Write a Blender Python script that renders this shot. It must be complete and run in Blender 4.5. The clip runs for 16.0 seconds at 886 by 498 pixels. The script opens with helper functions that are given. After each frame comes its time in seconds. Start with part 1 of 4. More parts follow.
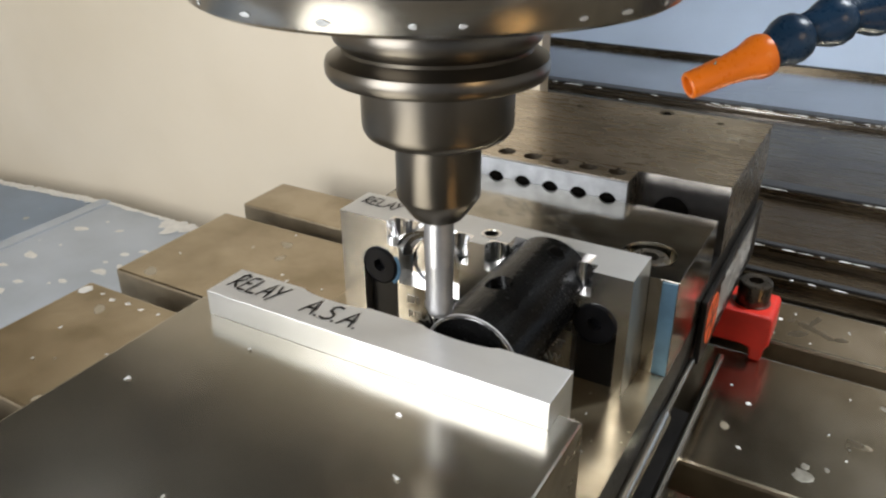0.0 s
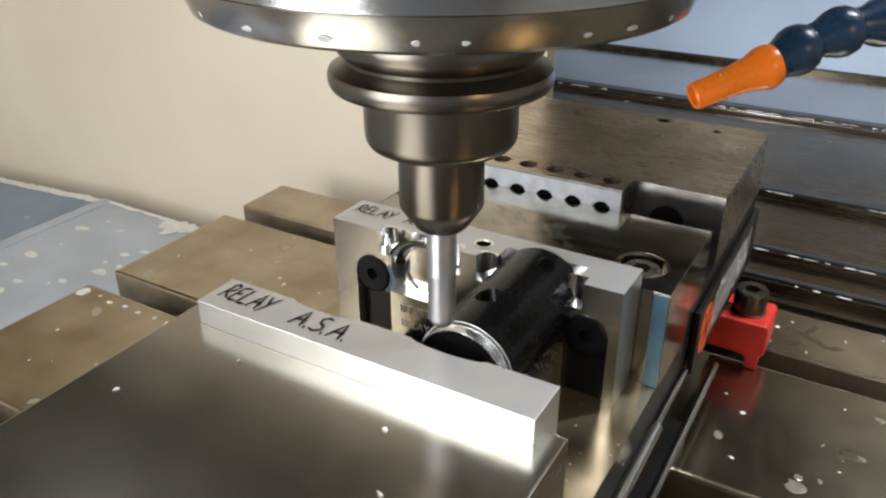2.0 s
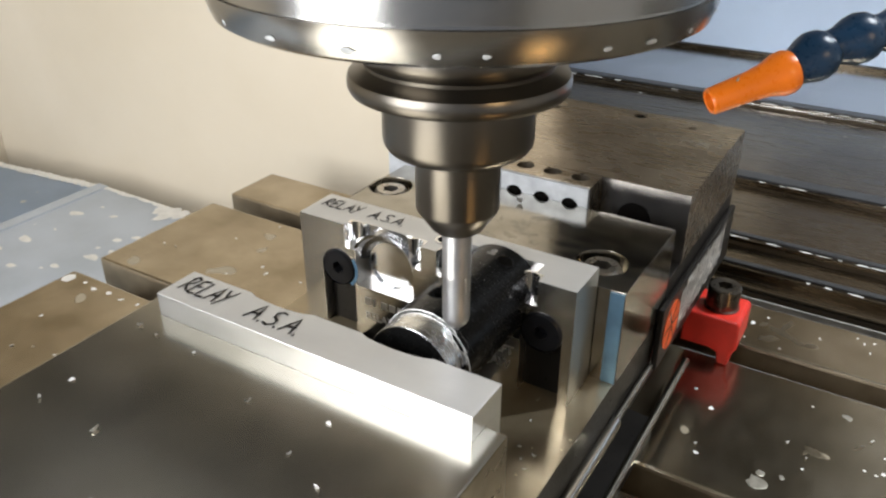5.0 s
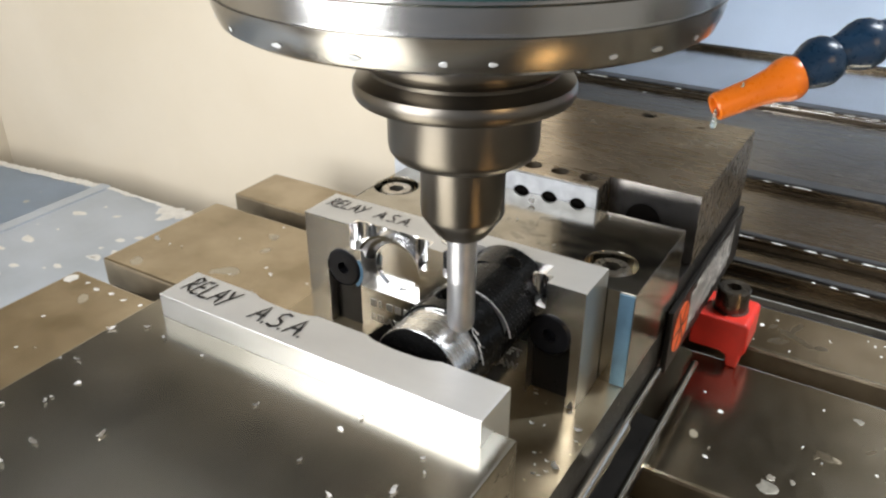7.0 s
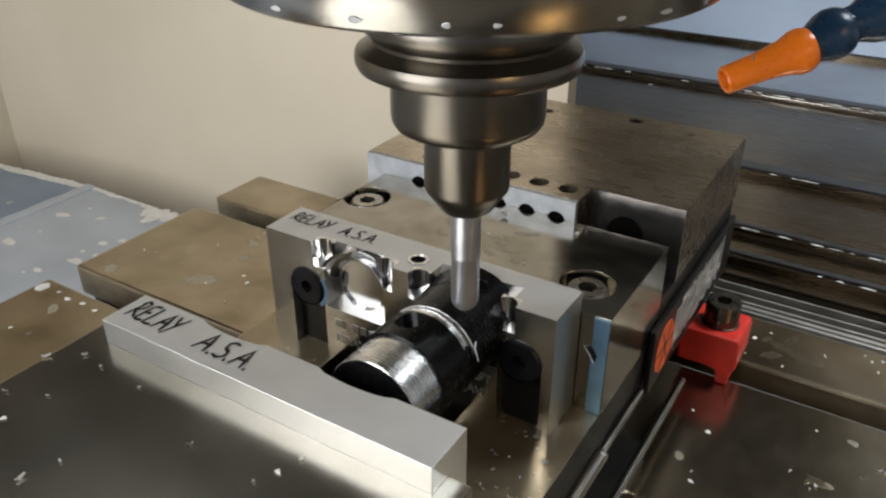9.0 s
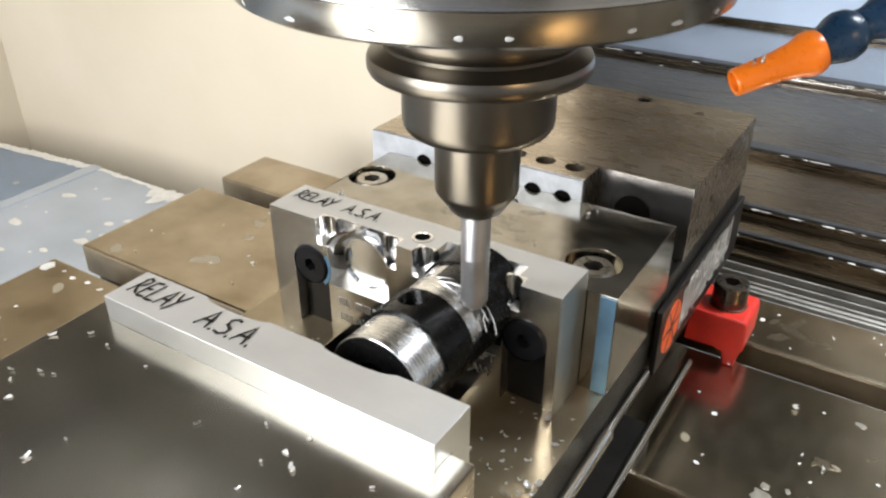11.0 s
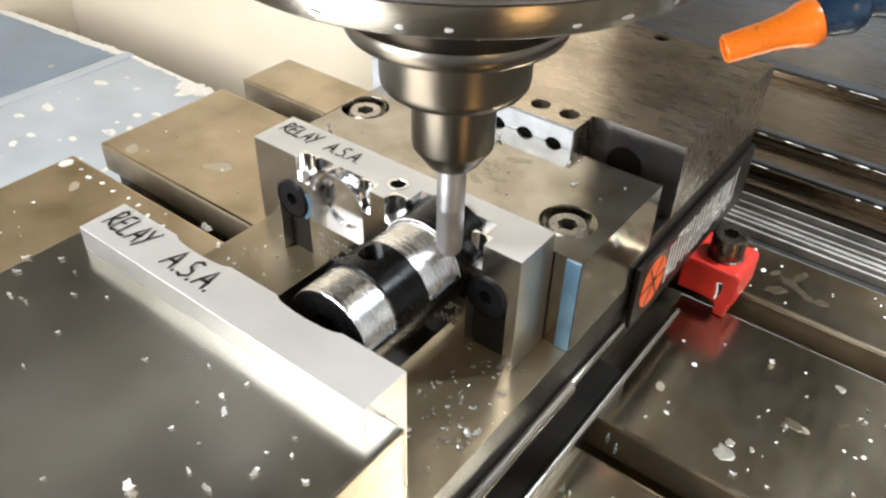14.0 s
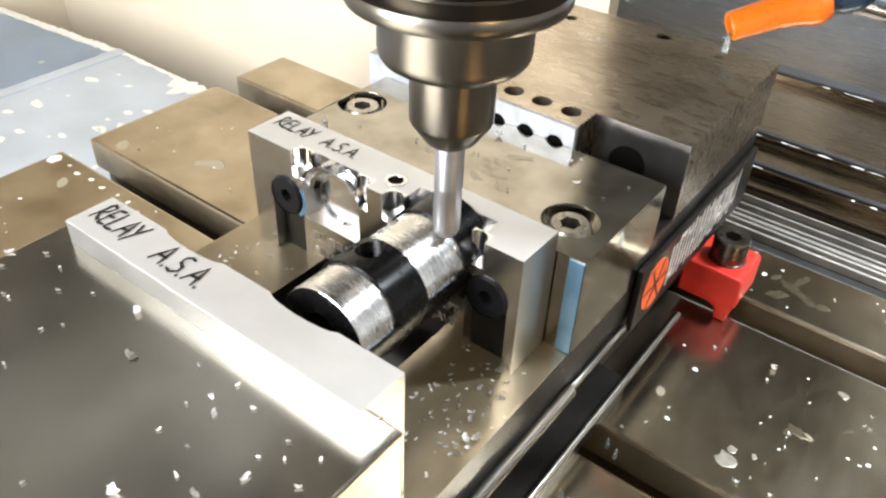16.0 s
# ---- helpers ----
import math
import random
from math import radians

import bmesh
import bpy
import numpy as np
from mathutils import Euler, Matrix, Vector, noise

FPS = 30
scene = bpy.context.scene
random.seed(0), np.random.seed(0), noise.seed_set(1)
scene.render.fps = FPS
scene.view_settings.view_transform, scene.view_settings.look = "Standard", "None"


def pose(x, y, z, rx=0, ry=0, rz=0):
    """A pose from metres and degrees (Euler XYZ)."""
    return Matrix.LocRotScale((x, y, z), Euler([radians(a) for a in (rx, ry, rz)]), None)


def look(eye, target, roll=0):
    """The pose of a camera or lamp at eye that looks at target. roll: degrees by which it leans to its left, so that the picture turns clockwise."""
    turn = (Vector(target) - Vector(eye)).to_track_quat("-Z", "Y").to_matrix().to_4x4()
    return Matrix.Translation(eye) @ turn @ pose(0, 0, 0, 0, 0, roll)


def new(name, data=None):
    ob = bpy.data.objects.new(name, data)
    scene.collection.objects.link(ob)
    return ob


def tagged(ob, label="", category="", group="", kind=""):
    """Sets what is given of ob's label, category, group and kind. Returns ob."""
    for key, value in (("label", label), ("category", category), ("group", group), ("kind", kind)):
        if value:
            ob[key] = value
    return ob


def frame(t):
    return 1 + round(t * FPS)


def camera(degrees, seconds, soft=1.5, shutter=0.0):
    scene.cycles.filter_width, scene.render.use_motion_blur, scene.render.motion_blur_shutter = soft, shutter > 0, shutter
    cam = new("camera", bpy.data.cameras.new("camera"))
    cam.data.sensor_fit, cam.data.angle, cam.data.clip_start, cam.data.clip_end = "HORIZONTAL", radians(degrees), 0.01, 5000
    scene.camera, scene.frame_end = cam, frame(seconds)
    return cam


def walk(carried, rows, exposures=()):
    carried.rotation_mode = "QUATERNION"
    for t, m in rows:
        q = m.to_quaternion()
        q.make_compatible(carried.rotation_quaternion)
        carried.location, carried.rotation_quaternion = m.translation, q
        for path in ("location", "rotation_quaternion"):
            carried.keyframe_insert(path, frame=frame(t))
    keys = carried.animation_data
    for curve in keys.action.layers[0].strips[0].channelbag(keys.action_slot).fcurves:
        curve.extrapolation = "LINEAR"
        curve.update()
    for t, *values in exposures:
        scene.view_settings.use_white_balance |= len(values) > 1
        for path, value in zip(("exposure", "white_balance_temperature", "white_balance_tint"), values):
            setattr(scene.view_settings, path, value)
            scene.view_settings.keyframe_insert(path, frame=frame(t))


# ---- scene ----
cam = camera(57.8, 16.0, soft=2.3)
ROWS = [  # seconds, eye x y z, pitch, roll, yaw
    (0.0, 0.1224, -0.2184, 0.2565, -27.06, 0.30, 29.75),
    (0.5, 0.1216, -0.2189, 0.2574, -26.77, 0.52, 29.99),
    (1.0, 0.1216, -0.2201, 0.2579, -26.74, 0.47, 29.92),
    (1.5, 0.1219, -0.2179, 0.2589, -26.69, 0.34, 29.98),
    (2.0, 0.1217, -0.2159, 0.2611, -27.30, 0.10, 30.23),
    (2.5, 0.1210, -0.2147, 0.2655, -27.91, 0.03, 30.66),
    (3.0, 0.1191, -0.2131, 0.2655, -27.95, 0.02, 30.78),
    (3.5, 0.1197, -0.2144, 0.2647, -27.92, -0.02, 30.82),
    (4.0, 0.1199, -0.2157, 0.2664, -28.18, -0.19, 30.85),
    (6.5, 0.1206, -0.2169, 0.2658, -28.32, -0.18, 31.50),
    (7.0, 0.1196, -0.2167, 0.2640, -28.26, -0.22, 31.44),
    (7.5, 0.1199, -0.2153, 0.2644, -28.41, -0.20, 31.46),
    (8.0, 0.1194, -0.2150, 0.2648, -28.66, -0.16, 31.58),
    (10.5, 0.1198, -0.2168, 0.2630, -29.17, 0.00, 32.22),
    (11.0, 0.1187, -0.2158, 0.2612, -29.95, 0.01, 32.36),
    (11.5, 0.1201, -0.2167, 0.2621, -30.40, -0.27, 32.27),
    (12.0, 0.1204, -0.2124, 0.2635, -31.27, -0.67, 32.48),
    (12.5, 0.1259, -0.2131, 0.2662, -36.73, -1.79, 34.65),
    (13.0, 0.1367, -0.1994, 0.2806, -37.43, -0.97, 36.22),
    (13.5, 0.1388, -0.1970, 0.2842, -37.90, -0.84, 37.50),
    (14.0, 0.1347, -0.1987, 0.2805, -37.97, -1.31, 37.50),
    (14.5, 0.1339, -0.1978, 0.2762, -37.52, -1.80, 37.44),
    (15.0, 0.1339, -0.1983, 0.2747, -37.82, -2.25, 37.33),
    (15.5, 0.1337, -0.2003, 0.2743, -37.54, -2.21, 37.37),
    (16.0, 0.1335, -0.1994, 0.2735, -37.63, -2.10, 37.35),
]

walk(cam, [(t, pose(x, y, z, 90 + pitch, roll, yaw)) for t, x, y, z, pitch, roll, yaw in ROWS],
     exposures=[(0.0, -0.93), (0.5, -0.55), (1.0, -0.38), (2.0, -0.92), (2.5, -0.3), (3.0, -0.2), (4.0, -0.36), (6.5, -1.02), (7.0, -0.55), (7.5, -0.9), (8.0, -1.28), (10.5, -0.92),
                (11.0, -0.37), (11.5, -0.6), (12.0, -0.74), (12.5, -0.17), (13.0, 0.18), (13.5, 0.0), (14.0, -0.06), (14.5, 0.24), (15.5, 0.15), (16.0, 0.17)])

# the machine table's travel (x, y) and the head's travel (z), seconds first
TABLE_STEPS = [(0.0, 0.0, 0.0), (0.5, -0.0195, -0.0008), (1.0, -0.0227, -0.0037), (1.5, -0.0037, -0.0016), (2.0, -0.0038, -0.002), (2.5, -0.022, -0.0042), (3.0, -0.0257, -0.008), (3.5, -0.0251, -0.0087), (4.0, -0.0087, -0.0095), (5.2, -0.0235, -0.0112), (6.2, -0.0085, -0.0126), (6.5, -0.0156, -0.013), (7.0, -0.0196, -0.0138), (7.5, -0.0006, -0.0119), (8.0, 0.0022, -0.036), (8.3, 0.001, -0.0365), (9.15, -0.0235, -0.0376), (10.0, -0.004, -0.0388), (10.5, -0.0143, -0.0392), (11.0, -0.0225, -0.0394), (11.5, -0.0026, -0.0402), (12.0, -0.0098, -0.0373), (12.5, -0.0258, -0.0432), (13.0, -0.0089, -0.0458), (13.5, -0.0038, -0.048), (14.0, -0.0227, -0.0472), (14.5, -0.0142, -0.0469), (15.0, 0.0004, -0.0485), (15.5, -0.0179, -0.0503), (16.0, -0.0188, -0.0507)]
HEAD_STEPS = [(0.0, -0.0), (0.5, 0.0006), (1.0, -0.0034), (1.5, 0.0021), (2.0, 0.0014), (2.5, -0.0017), (3.0, 0.0039), (3.5, -0.0051), (4.0, 0.0015), (6.5, 0.0003), (7.0, -0.0023), (7.5, -0.0012), (8.0, 0.0054), (10.5, 0.0001), (11.0, -0.0046), (11.5, -0.0006), (12.0, 0.0005), (12.5, -0.0069), (13.0, 0.0007), (13.5, -0.001), (14.0, -0.0046), (14.5, 0.0003), (15.0, -0.0033), (15.5, -0.0016), (16.0, -0.002)]

# ---- light ----
world = bpy.data.worlds.new("workshop_air")
scene.world = world
world.use_nodes = True
world.node_tree.nodes["Background"].inputs[0].default_value = (0.75, 0.82, 0.95, 1)
world.node_tree.nodes["Background"].inputs[1].default_value = 0.5


def area_lamp(name, eye, target, size, size_y, watts, colour):
    lamp = bpy.data.lights.new(name, "AREA")
    lamp.shape, lamp.size, lamp.size_y, lamp.energy, lamp.color = "RECTANGLE", size, size_y, watts, colour
    ob = new(name, lamp)
    ob.matrix_world = look(eye, target)
    return ob


# daylight through the open front doors, the work lamp on the right
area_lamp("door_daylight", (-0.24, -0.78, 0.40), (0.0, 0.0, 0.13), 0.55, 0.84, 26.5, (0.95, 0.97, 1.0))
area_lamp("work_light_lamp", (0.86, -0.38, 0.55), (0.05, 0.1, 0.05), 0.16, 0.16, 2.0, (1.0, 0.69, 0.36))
# unseen fill lamp, added to brighten the column that the covers reflect
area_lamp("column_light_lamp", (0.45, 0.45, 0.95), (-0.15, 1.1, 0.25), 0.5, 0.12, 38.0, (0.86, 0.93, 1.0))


# ---- materials ----
def material(name, colour, rough=0.4, metal=0.0, dark=None, scale=60.0, amount=0.5, fine=600.0, bump=0.15,
             stretch=(1, 1, 1), rough_var=0.12, spots=None, spot_scale=40.0, spot_size=0.62, spot_rough=0.7, depth=0.0004,
             by_object=0.0, anis=0.0, spec=0.5):
    """Base colour mottled towards dark, fine grain as bump and roughness, optional dried spots."""
    m = bpy.data.materials.new(name)
    m.use_nodes = True
    n, l = m.node_tree.nodes, m.node_tree.links
    b = n["Principled BSDF"]
    co = n.new("ShaderNodeTexCoord")
    mp = n.new("ShaderNodeMapping")
    mp.inputs["Scale"].default_value = stretch
    l.new(co.outputs["Object"], mp.inputs["Vector"])
    big = n.new("ShaderNodeTexNoise")
    big.inputs["Scale"].default_value, big.inputs["Detail"].default_value = scale, 6
    small = n.new("ShaderNodeTexNoise")
    small.inputs["Scale"].default_value, small.inputs["Detail"].default_value = fine, 3
    l.new(co.outputs["Object"], big.inputs["Vector"])
    l.new(mp.outputs["Vector"], small.inputs["Vector"])
    ramp = n.new("ShaderNodeValToRGB")
    ramp.color_ramp.elements[0].position, ramp.color_ramp.elements[1].position = 0.36, 0.66
    l.new(big.outputs["Fac"], ramp.inputs["Fac"])
    mix = n.new("ShaderNodeMix")
    mix.data_type = "RGBA"
    dark = dark or tuple(c * (1 - amount) for c in colour)
    mix.inputs["A"].default_value, mix.inputs["B"].default_value = (*colour, 1), (*dark, 1)
    l.new(ramp.outputs["Color"], mix.inputs["Factor"])
    last = mix.outputs["Result"]
    rmath = n.new("ShaderNodeMath")
    rmath.operation = "MULTIPLY_ADD"
    rmath.inputs[1].default_value, rmath.inputs[2].default_value = 2 * rough_var, rough - rough_var
    l.new(small.outputs["Fac"], rmath.inputs[0])
    rlast = rmath.outputs[0]
    mlast = None
    if by_object:
        info = n.new("ShaderNodeObjectInfo")
        hsv = n.new("ShaderNodeHueSaturation")
        vm = n.new("ShaderNodeMath")
        vm.operation = "MULTIPLY_ADD"
        vm.inputs[1].default_value, vm.inputs[2].default_value = by_object, 1 - by_object / 2
        l.new(info.outputs["Random"], vm.inputs[0])
        l.new(vm.outputs[0], hsv.inputs["Value"])
        l.new(last, hsv.inputs["Color"])
        last = hsv.outputs["Color"]
    if spots:
        sp = n.new("ShaderNodeTexNoise")
        sp.inputs["Scale"].default_value, sp.inputs["Detail"].default_value = spot_scale, 1.5
        l.new(co.outputs["Object"], sp.inputs["Vector"])
        sr = n.new("ShaderNodeValToRGB")
        sr.color_ramp.elements[0].position, sr.color_ramp.elements[1].position = spot_size, spot_size + 0.025
        l.new(sp.outputs["Fac"], sr.inputs["Fac"])
        smix = n.new("ShaderNodeMix")
        smix.data_type = "RGBA"
        l.new(sr.outputs["Color"], smix.inputs["Factor"])
        l.new(last, smix.inputs["A"])
        smix.inputs["B"].default_value = (*spots, 1)
        last = smix.outputs["Result"]
        rm = n.new("ShaderNodeMix")
        l.new(sr.outputs["Color"], rm.inputs["Factor"])
        l.new(rlast, rm.inputs["A"])
        rm.inputs["B"].default_value = spot_rough
        rlast = rm.outputs["Result"]
        mm = n.new("ShaderNodeMath")
        mm.operation = "MULTIPLY_ADD"
        mm.inputs[1].default_value, mm.inputs[2].default_value = -0.8 * metal, metal
        l.new(sr.outputs["Color"], mm.inputs[0])
        mlast = mm.outputs[0]
    l.new(last, b.inputs["Base Color"])
    l.new(rlast, b.inputs["Roughness"])
    b.inputs["Metallic"].default_value = metal
    if mlast:
        l.new(mlast, b.inputs["Metallic"])
    b.inputs["Anisotropic"].default_value = anis
    b.inputs["Specular IOR Level"].default_value = spec
    bp = n.new("ShaderNodeBump")
    bp.inputs["Strength"].default_value, bp.inputs["Distance"].default_value = bump, depth
    l.new(small.outputs["Fac"], bp.inputs["Height"])
    l.new(bp.outputs["Normal"], b.inputs["Normal"])
    return m


ALU_FACE = material("mirror_milled_aluminium", (0.84, 0.82, 0.78), 0.2, 1.0, amount=0.08, scale=30, fine=300, stretch=(0.4, 1, 2.5), bump=0.006, rough_var=0.04)
ALU = material("machined_aluminium", (0.82, 0.80, 0.76), 0.3, 1.0, amount=0.08, scale=30, fine=300, stretch=(0.4, 1.5, 0.4), bump=0.02, rough_var=0.06)
ALU_BRIGHT = material("fine_milled_aluminium", (0.63, 0.625, 0.605), 0.36, 0.95, amount=0.1, scale=30, fine=420, stretch=(0.15, 3, 1), bump=0.05, rough_var=0.08)
# paler copy of the jaw aluminium, daylight on the tops put into it
ALU_LIT_TOP = material("pale_lit_top_aluminium", (0.76, 0.75, 0.725), 0.48, 0.6, amount=0.1, scale=40, fine=500, stretch=(0.15, 3, 1), bump=0.06)
ALU_CUT = material("bright_milled_aluminium", (0.92, 0.92, 0.91), 0.26, 1.0, amount=0.35, scale=170, fine=420, bump=0.14, stretch=(0.6, 1.6, 0.6))
ALU_POCKET = material("polished_pocket_aluminium", (0.92, 0.92, 0.92), 0.16, 1.0, amount=0.1, scale=120, fine=300, bump=0.04, rough_var=0.05, stretch=(1, 4, 1))
STEEL_GROUND = material("ground_steel", (0.56, 0.525, 0.46), 0.22, 1.0, dark=(0.38, 0.355, 0.295), scale=17, fine=38, stretch=(1, 1, 1), bump=0.003, rough_var=0.08)
STEEL_BED = material("oily_vise_bed_steel", (0.46, 0.38, 0.255), 0.24, 0.65, dark=(0.3, 0.235, 0.145), scale=45, fine=200, bump=0.004, rough_var=0.08)
BLUE_DYE = material("blue_layout_dye", (0.16, 0.30, 0.44), 0.35, 0.5, amount=0.25, scale=120, fine=400, bump=0.05)
BLASTED = material("pale_blasted_steel", (0.44, 0.46, 0.49), 0.5, 0.6, amount=0.25, scale=130, fine=600, bump=0.2)
DAMP = material("damp_coolant_film", (0.6, 0.585, 0.55), 0.16, 1.0, amount=0.2, scale=200, bump=0.05)
STAIN = material("dull_coolant_stain", (0.36, 0.33, 0.27), 0.42, 0.7, amount=0.3, scale=200, bump=0.05)
DULL_SPOT = material("faint_dried_coolant", (0.55, 0.56, 0.55), 0.5, 0.3, amount=0.3, scale=200, bump=0.1)
STEEL_BLOCK = material("oily_hardened_steel", (0.45, 0.425, 0.375), 0.14, 1.0, dark=(0.29, 0.265, 0.215), scale=48, fine=110, stretch=(0.6, 1.6, 1), bump=0.003, rough_var=0.1)
STEEL_REAR = material("stained_rear_steel", (0.58, 0.505, 0.405), 0.28, 1.0, dark=(0.38, 0.32, 0.24), scale=26, fine=220, stretch=(0.4, 1.6, 1), bump=0.08)
# for the rear block's front: its dark reflection is put into the colour
REAR_FACE_SHADE = material("shaded_rear_face_steel", (0.36, 0.345, 0.335), 0.24, 0.95, amount=0.4, scale=40, fine=200, bump=0.01, rough_var=0.06)
# oil stains on the table, and the painted shade of the carriage's side
OIL_AND_SHADE = material("brown_oil_and_side_shade", (0.245, 0.2, 0.135), 0.3, 0.9, amount=0.35, scale=90, fine=200, bump=0.02)
SMEAR = material("dark_oil_smear", (0.35, 0.325, 0.275), 0.2, 1.0, amount=0.3, scale=300, fine=500, bump=0.02)
STEEL_TABLE = material("worn_machine_table_steel", (0.475, 0.405, 0.3), 0.2, 1.0, dark=(0.3, 0.245, 0.165), scale=24, fine=85, stretch=(2.2, 0.7, 1), bump=0.001, rough_var=0.05,
                       spots=(0.38, 0.33, 0.24), spot_scale=38, spot_size=0.7, spot_rough=0.36)
# darker steel for slots, bores and undersides, recess shade in its colour
STEEL_SLOT = material("shaded_recess_steel", (0.13, 0.105, 0.075), 0.45, 0.5, amount=0.45, scale=40, bump=0.2)
STEEL_BLACK = material("blackened_vise_side", (0.018, 0.016, 0.014), 0.32, 0.1, amount=0.4, scale=60, bump=0.15, spec=0.22)
STEEL_COVER = material("way_cover_sheet_steel", (0.175, 0.138, 0.094), 0.26, 1.0, dark=(0.12, 0.092, 0.06), scale=9, fine=260, stretch=(0.1, 2, 1), bump=0.06,
                       spots=(0.6, 0.58, 0.54), spot_scale=60, spot_size=0.78)
# lit copy of the cover steel, its reflected sheen put into the colour
COVER_SHEEN = material("way_cover_steel_with_sheen", (0.6, 0.6, 0.6), 0.22, 1.0, dark=(0.48, 0.475, 0.47), scale=9, fine=260, stretch=(2, 0.1, 1), bump=0.05)
TRAY = material("blue_grey_painted_tray", (0.47, 0.515, 0.57), 0.36, 0.0, dark=(0.39, 0.43, 0.47), scale=14, fine=220, bump=0.1, spots=(0.8, 0.79, 0.75), spot_scale=42, spot_size=0.71)
# bluer copy of the tray colour for the sloping sheet
BLUE_TRAY = material("light_blue_tray_sheet", (0.45, 0.55, 0.68), 0.34, 0.0, dark=(0.38, 0.47, 0.58), scale=14, fine=220, bump=0.1, spots=(0.8, 0.79, 0.75), spot_scale=42, spot_size=0.74)
FOAM = material("dried_coolant_residue", (0.82, 0.8, 0.75), 0.7, 0.0, amount=0.15, scale=90, fine=400, bump=0.5)
CREAM = material("cream_enclosure_paint", (0.69, 0.612, 0.49), 0.45, 0.0, dark=(0.61, 0.53, 0.405), scale=3.2, fine=120, bump=0.06)
GREY_PAINT = material("grey_enclosure_paint", (0.42, 0.42, 0.4), 0.5, 0.0, amount=0.2, scale=4, fine=120, bump=0.08)
# coats unseen surfaces that the steel reflects as dark
DARK_PAINT = material("dark_enclosure_paint", (0.05, 0.048, 0.045), 0.5, 0.0, amount=0.3, scale=5, fine=120, bump=0.08)
# tone of an unseen panel that dims what the covers reflect
BROWN_REFLECTION = material("brown_reflection_panel", (0.15, 0.118, 0.082), 0.45, 0.0, amount=0.25, scale=5, fine=120, bump=0.06)
# coats unseen panels that brighten the reflections in the steel
PALE_GREY = material("pale_grey_reflector_paint", (0.82, 0.81, 0.78), 0.5, 0.0, amount=0.1, scale=5, fine=120, bump=0.06)
# the bluish light that the steel reflects is painted into this colour
BLUE_SHEEN = material("blue_sheen_column_steel", (0.62, 0.7, 0.82), 0.4, 0.0, amount=0.12, scale=6, fine=160, bump=0.06)
NOSE = material("ground_spindle_nose_steel", (0.47, 0.455, 0.43), 0.22, 1.0, dark=(0.37, 0.355, 0.33), scale=20, fine=300, stretch=(0.2, 0.2, 5), bump=0.01, rough_var=0.05)
TEAL = material("teal_spindle_seal", (0.012, 0.075, 0.075), 0.45, 0.2, amount=0.3, scale=60)
HOLDER = material("hard_turned_holder_steel", (0.165, 0.148, 0.124), 0.3, 1.0, dark=(0.15, 0.134, 0.112), scale=40, fine=300, stretch=(0.05, 0.05, 6), bump=0.0, rough_var=0.02)
CARBIDE = material("spinning_carbide", (0.52, 0.52, 0.53), 0.42, 1.0, dark=(0.44, 0.44, 0.45), scale=160, fine=300, stretch=(1, 1, 0.1), bump=0.05)
ANODIZED = material("black_anodized_aluminium", (0.005, 0.005, 0.005), 0.25, 0.0, amount=0.4, scale=80, fine=500, bump=0.015, spec=0.18)
BLACK_OXIDE = material("black_oxide_screw_steel", (0.009, 0.009, 0.0105), 0.34, 0.0, amount=0.4, scale=120, fine=500, bump=0.12, spec=0.2)
SCREW_STEEL = material("worn_screw_steel", (0.6, 0.56, 0.5), 0.3, 1.0, amount=0.4, scale=160, fine=500, bump=0.15)
WORN_SCREW = material("worn_dark_screw_steel", (0.17, 0.15, 0.125), 0.3, 0.95, amount=0.5, scale=120, fine=500, bump=0.1)
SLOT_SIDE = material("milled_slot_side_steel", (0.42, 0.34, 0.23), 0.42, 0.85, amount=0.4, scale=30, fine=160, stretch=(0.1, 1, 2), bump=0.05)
# near-black hole floors; the shade of their depth is in the colour
HOLE_SHADE = material("bore_shade_black", (0.005, 0.0045, 0.004), 0.9, 0.0, amount=0.3, scale=80, spec=0.02)
RED = material("red_painted_clamp", (0.75, 0.035, 0.02), 0.4, 0.0, amount=0.25, scale=70, fine=300, bump=0.2)
ORANGE = material("orange_nozzle_plastic", (0.9, 0.2, 0.012), 0.3, 0.0, amount=0.1, scale=60, bump=0.05)
NAVY = material("dark_blue_hose_plastic", (0.01, 0.035, 0.075), 0.3, 0.0, amount=0.3, scale=80, bump=0.08)
INK = material("black_marker_ink", (0.02, 0.018, 0.016), 0.6, 0.0, amount=0.4, scale=300, bump=0.0)
ENGRAVE = material("engraved_letter_metal", (0.74, 0.72, 0.69), 0.4, 1.0, amount=0.2, scale=200, bump=0.0)
LOGO = material("white_printed_mark", (0.72, 0.7, 0.66), 0.55, 0.0, amount=0.45, scale=160, bump=0.0)
LOGO_ORANGE = material("orange_printed_mark", (0.85, 0.12, 0.02), 0.5, 0.0, amount=0.2, scale=160, bump=0.0)
CHIP = material("bright_aluminium_chip", (0.92, 0.91, 0.89), 0.3, 0.4, amount=0.25, scale=300, fine=900, bump=0.4, by_object=0.5)
WIPER_RIB = material("worn_wiper_lip", (0.6, 0.58, 0.53), 0.35, 0.6, amount=0.5, scale=40, fine=300, bump=0.2)
# wiper backing, and the strips that paint shade at the cover steps
RUBBER_AND_SHADE = material("black_rubber_and_step_shade", (0.03, 0.03, 0.03), 0.4, 0.0, amount=0.3, scale=60)
COOLANT = bpy.data.materials.new("milky_coolant")
COOLANT.use_nodes = True
COOLANT.node_tree.nodes["Principled BSDF"].inputs["Base Color"].default_value = (0.8, 0.92, 0.9, 1)
COOLANT.node_tree.nodes["Principled BSDF"].inputs["Roughness"].default_value = 0.12
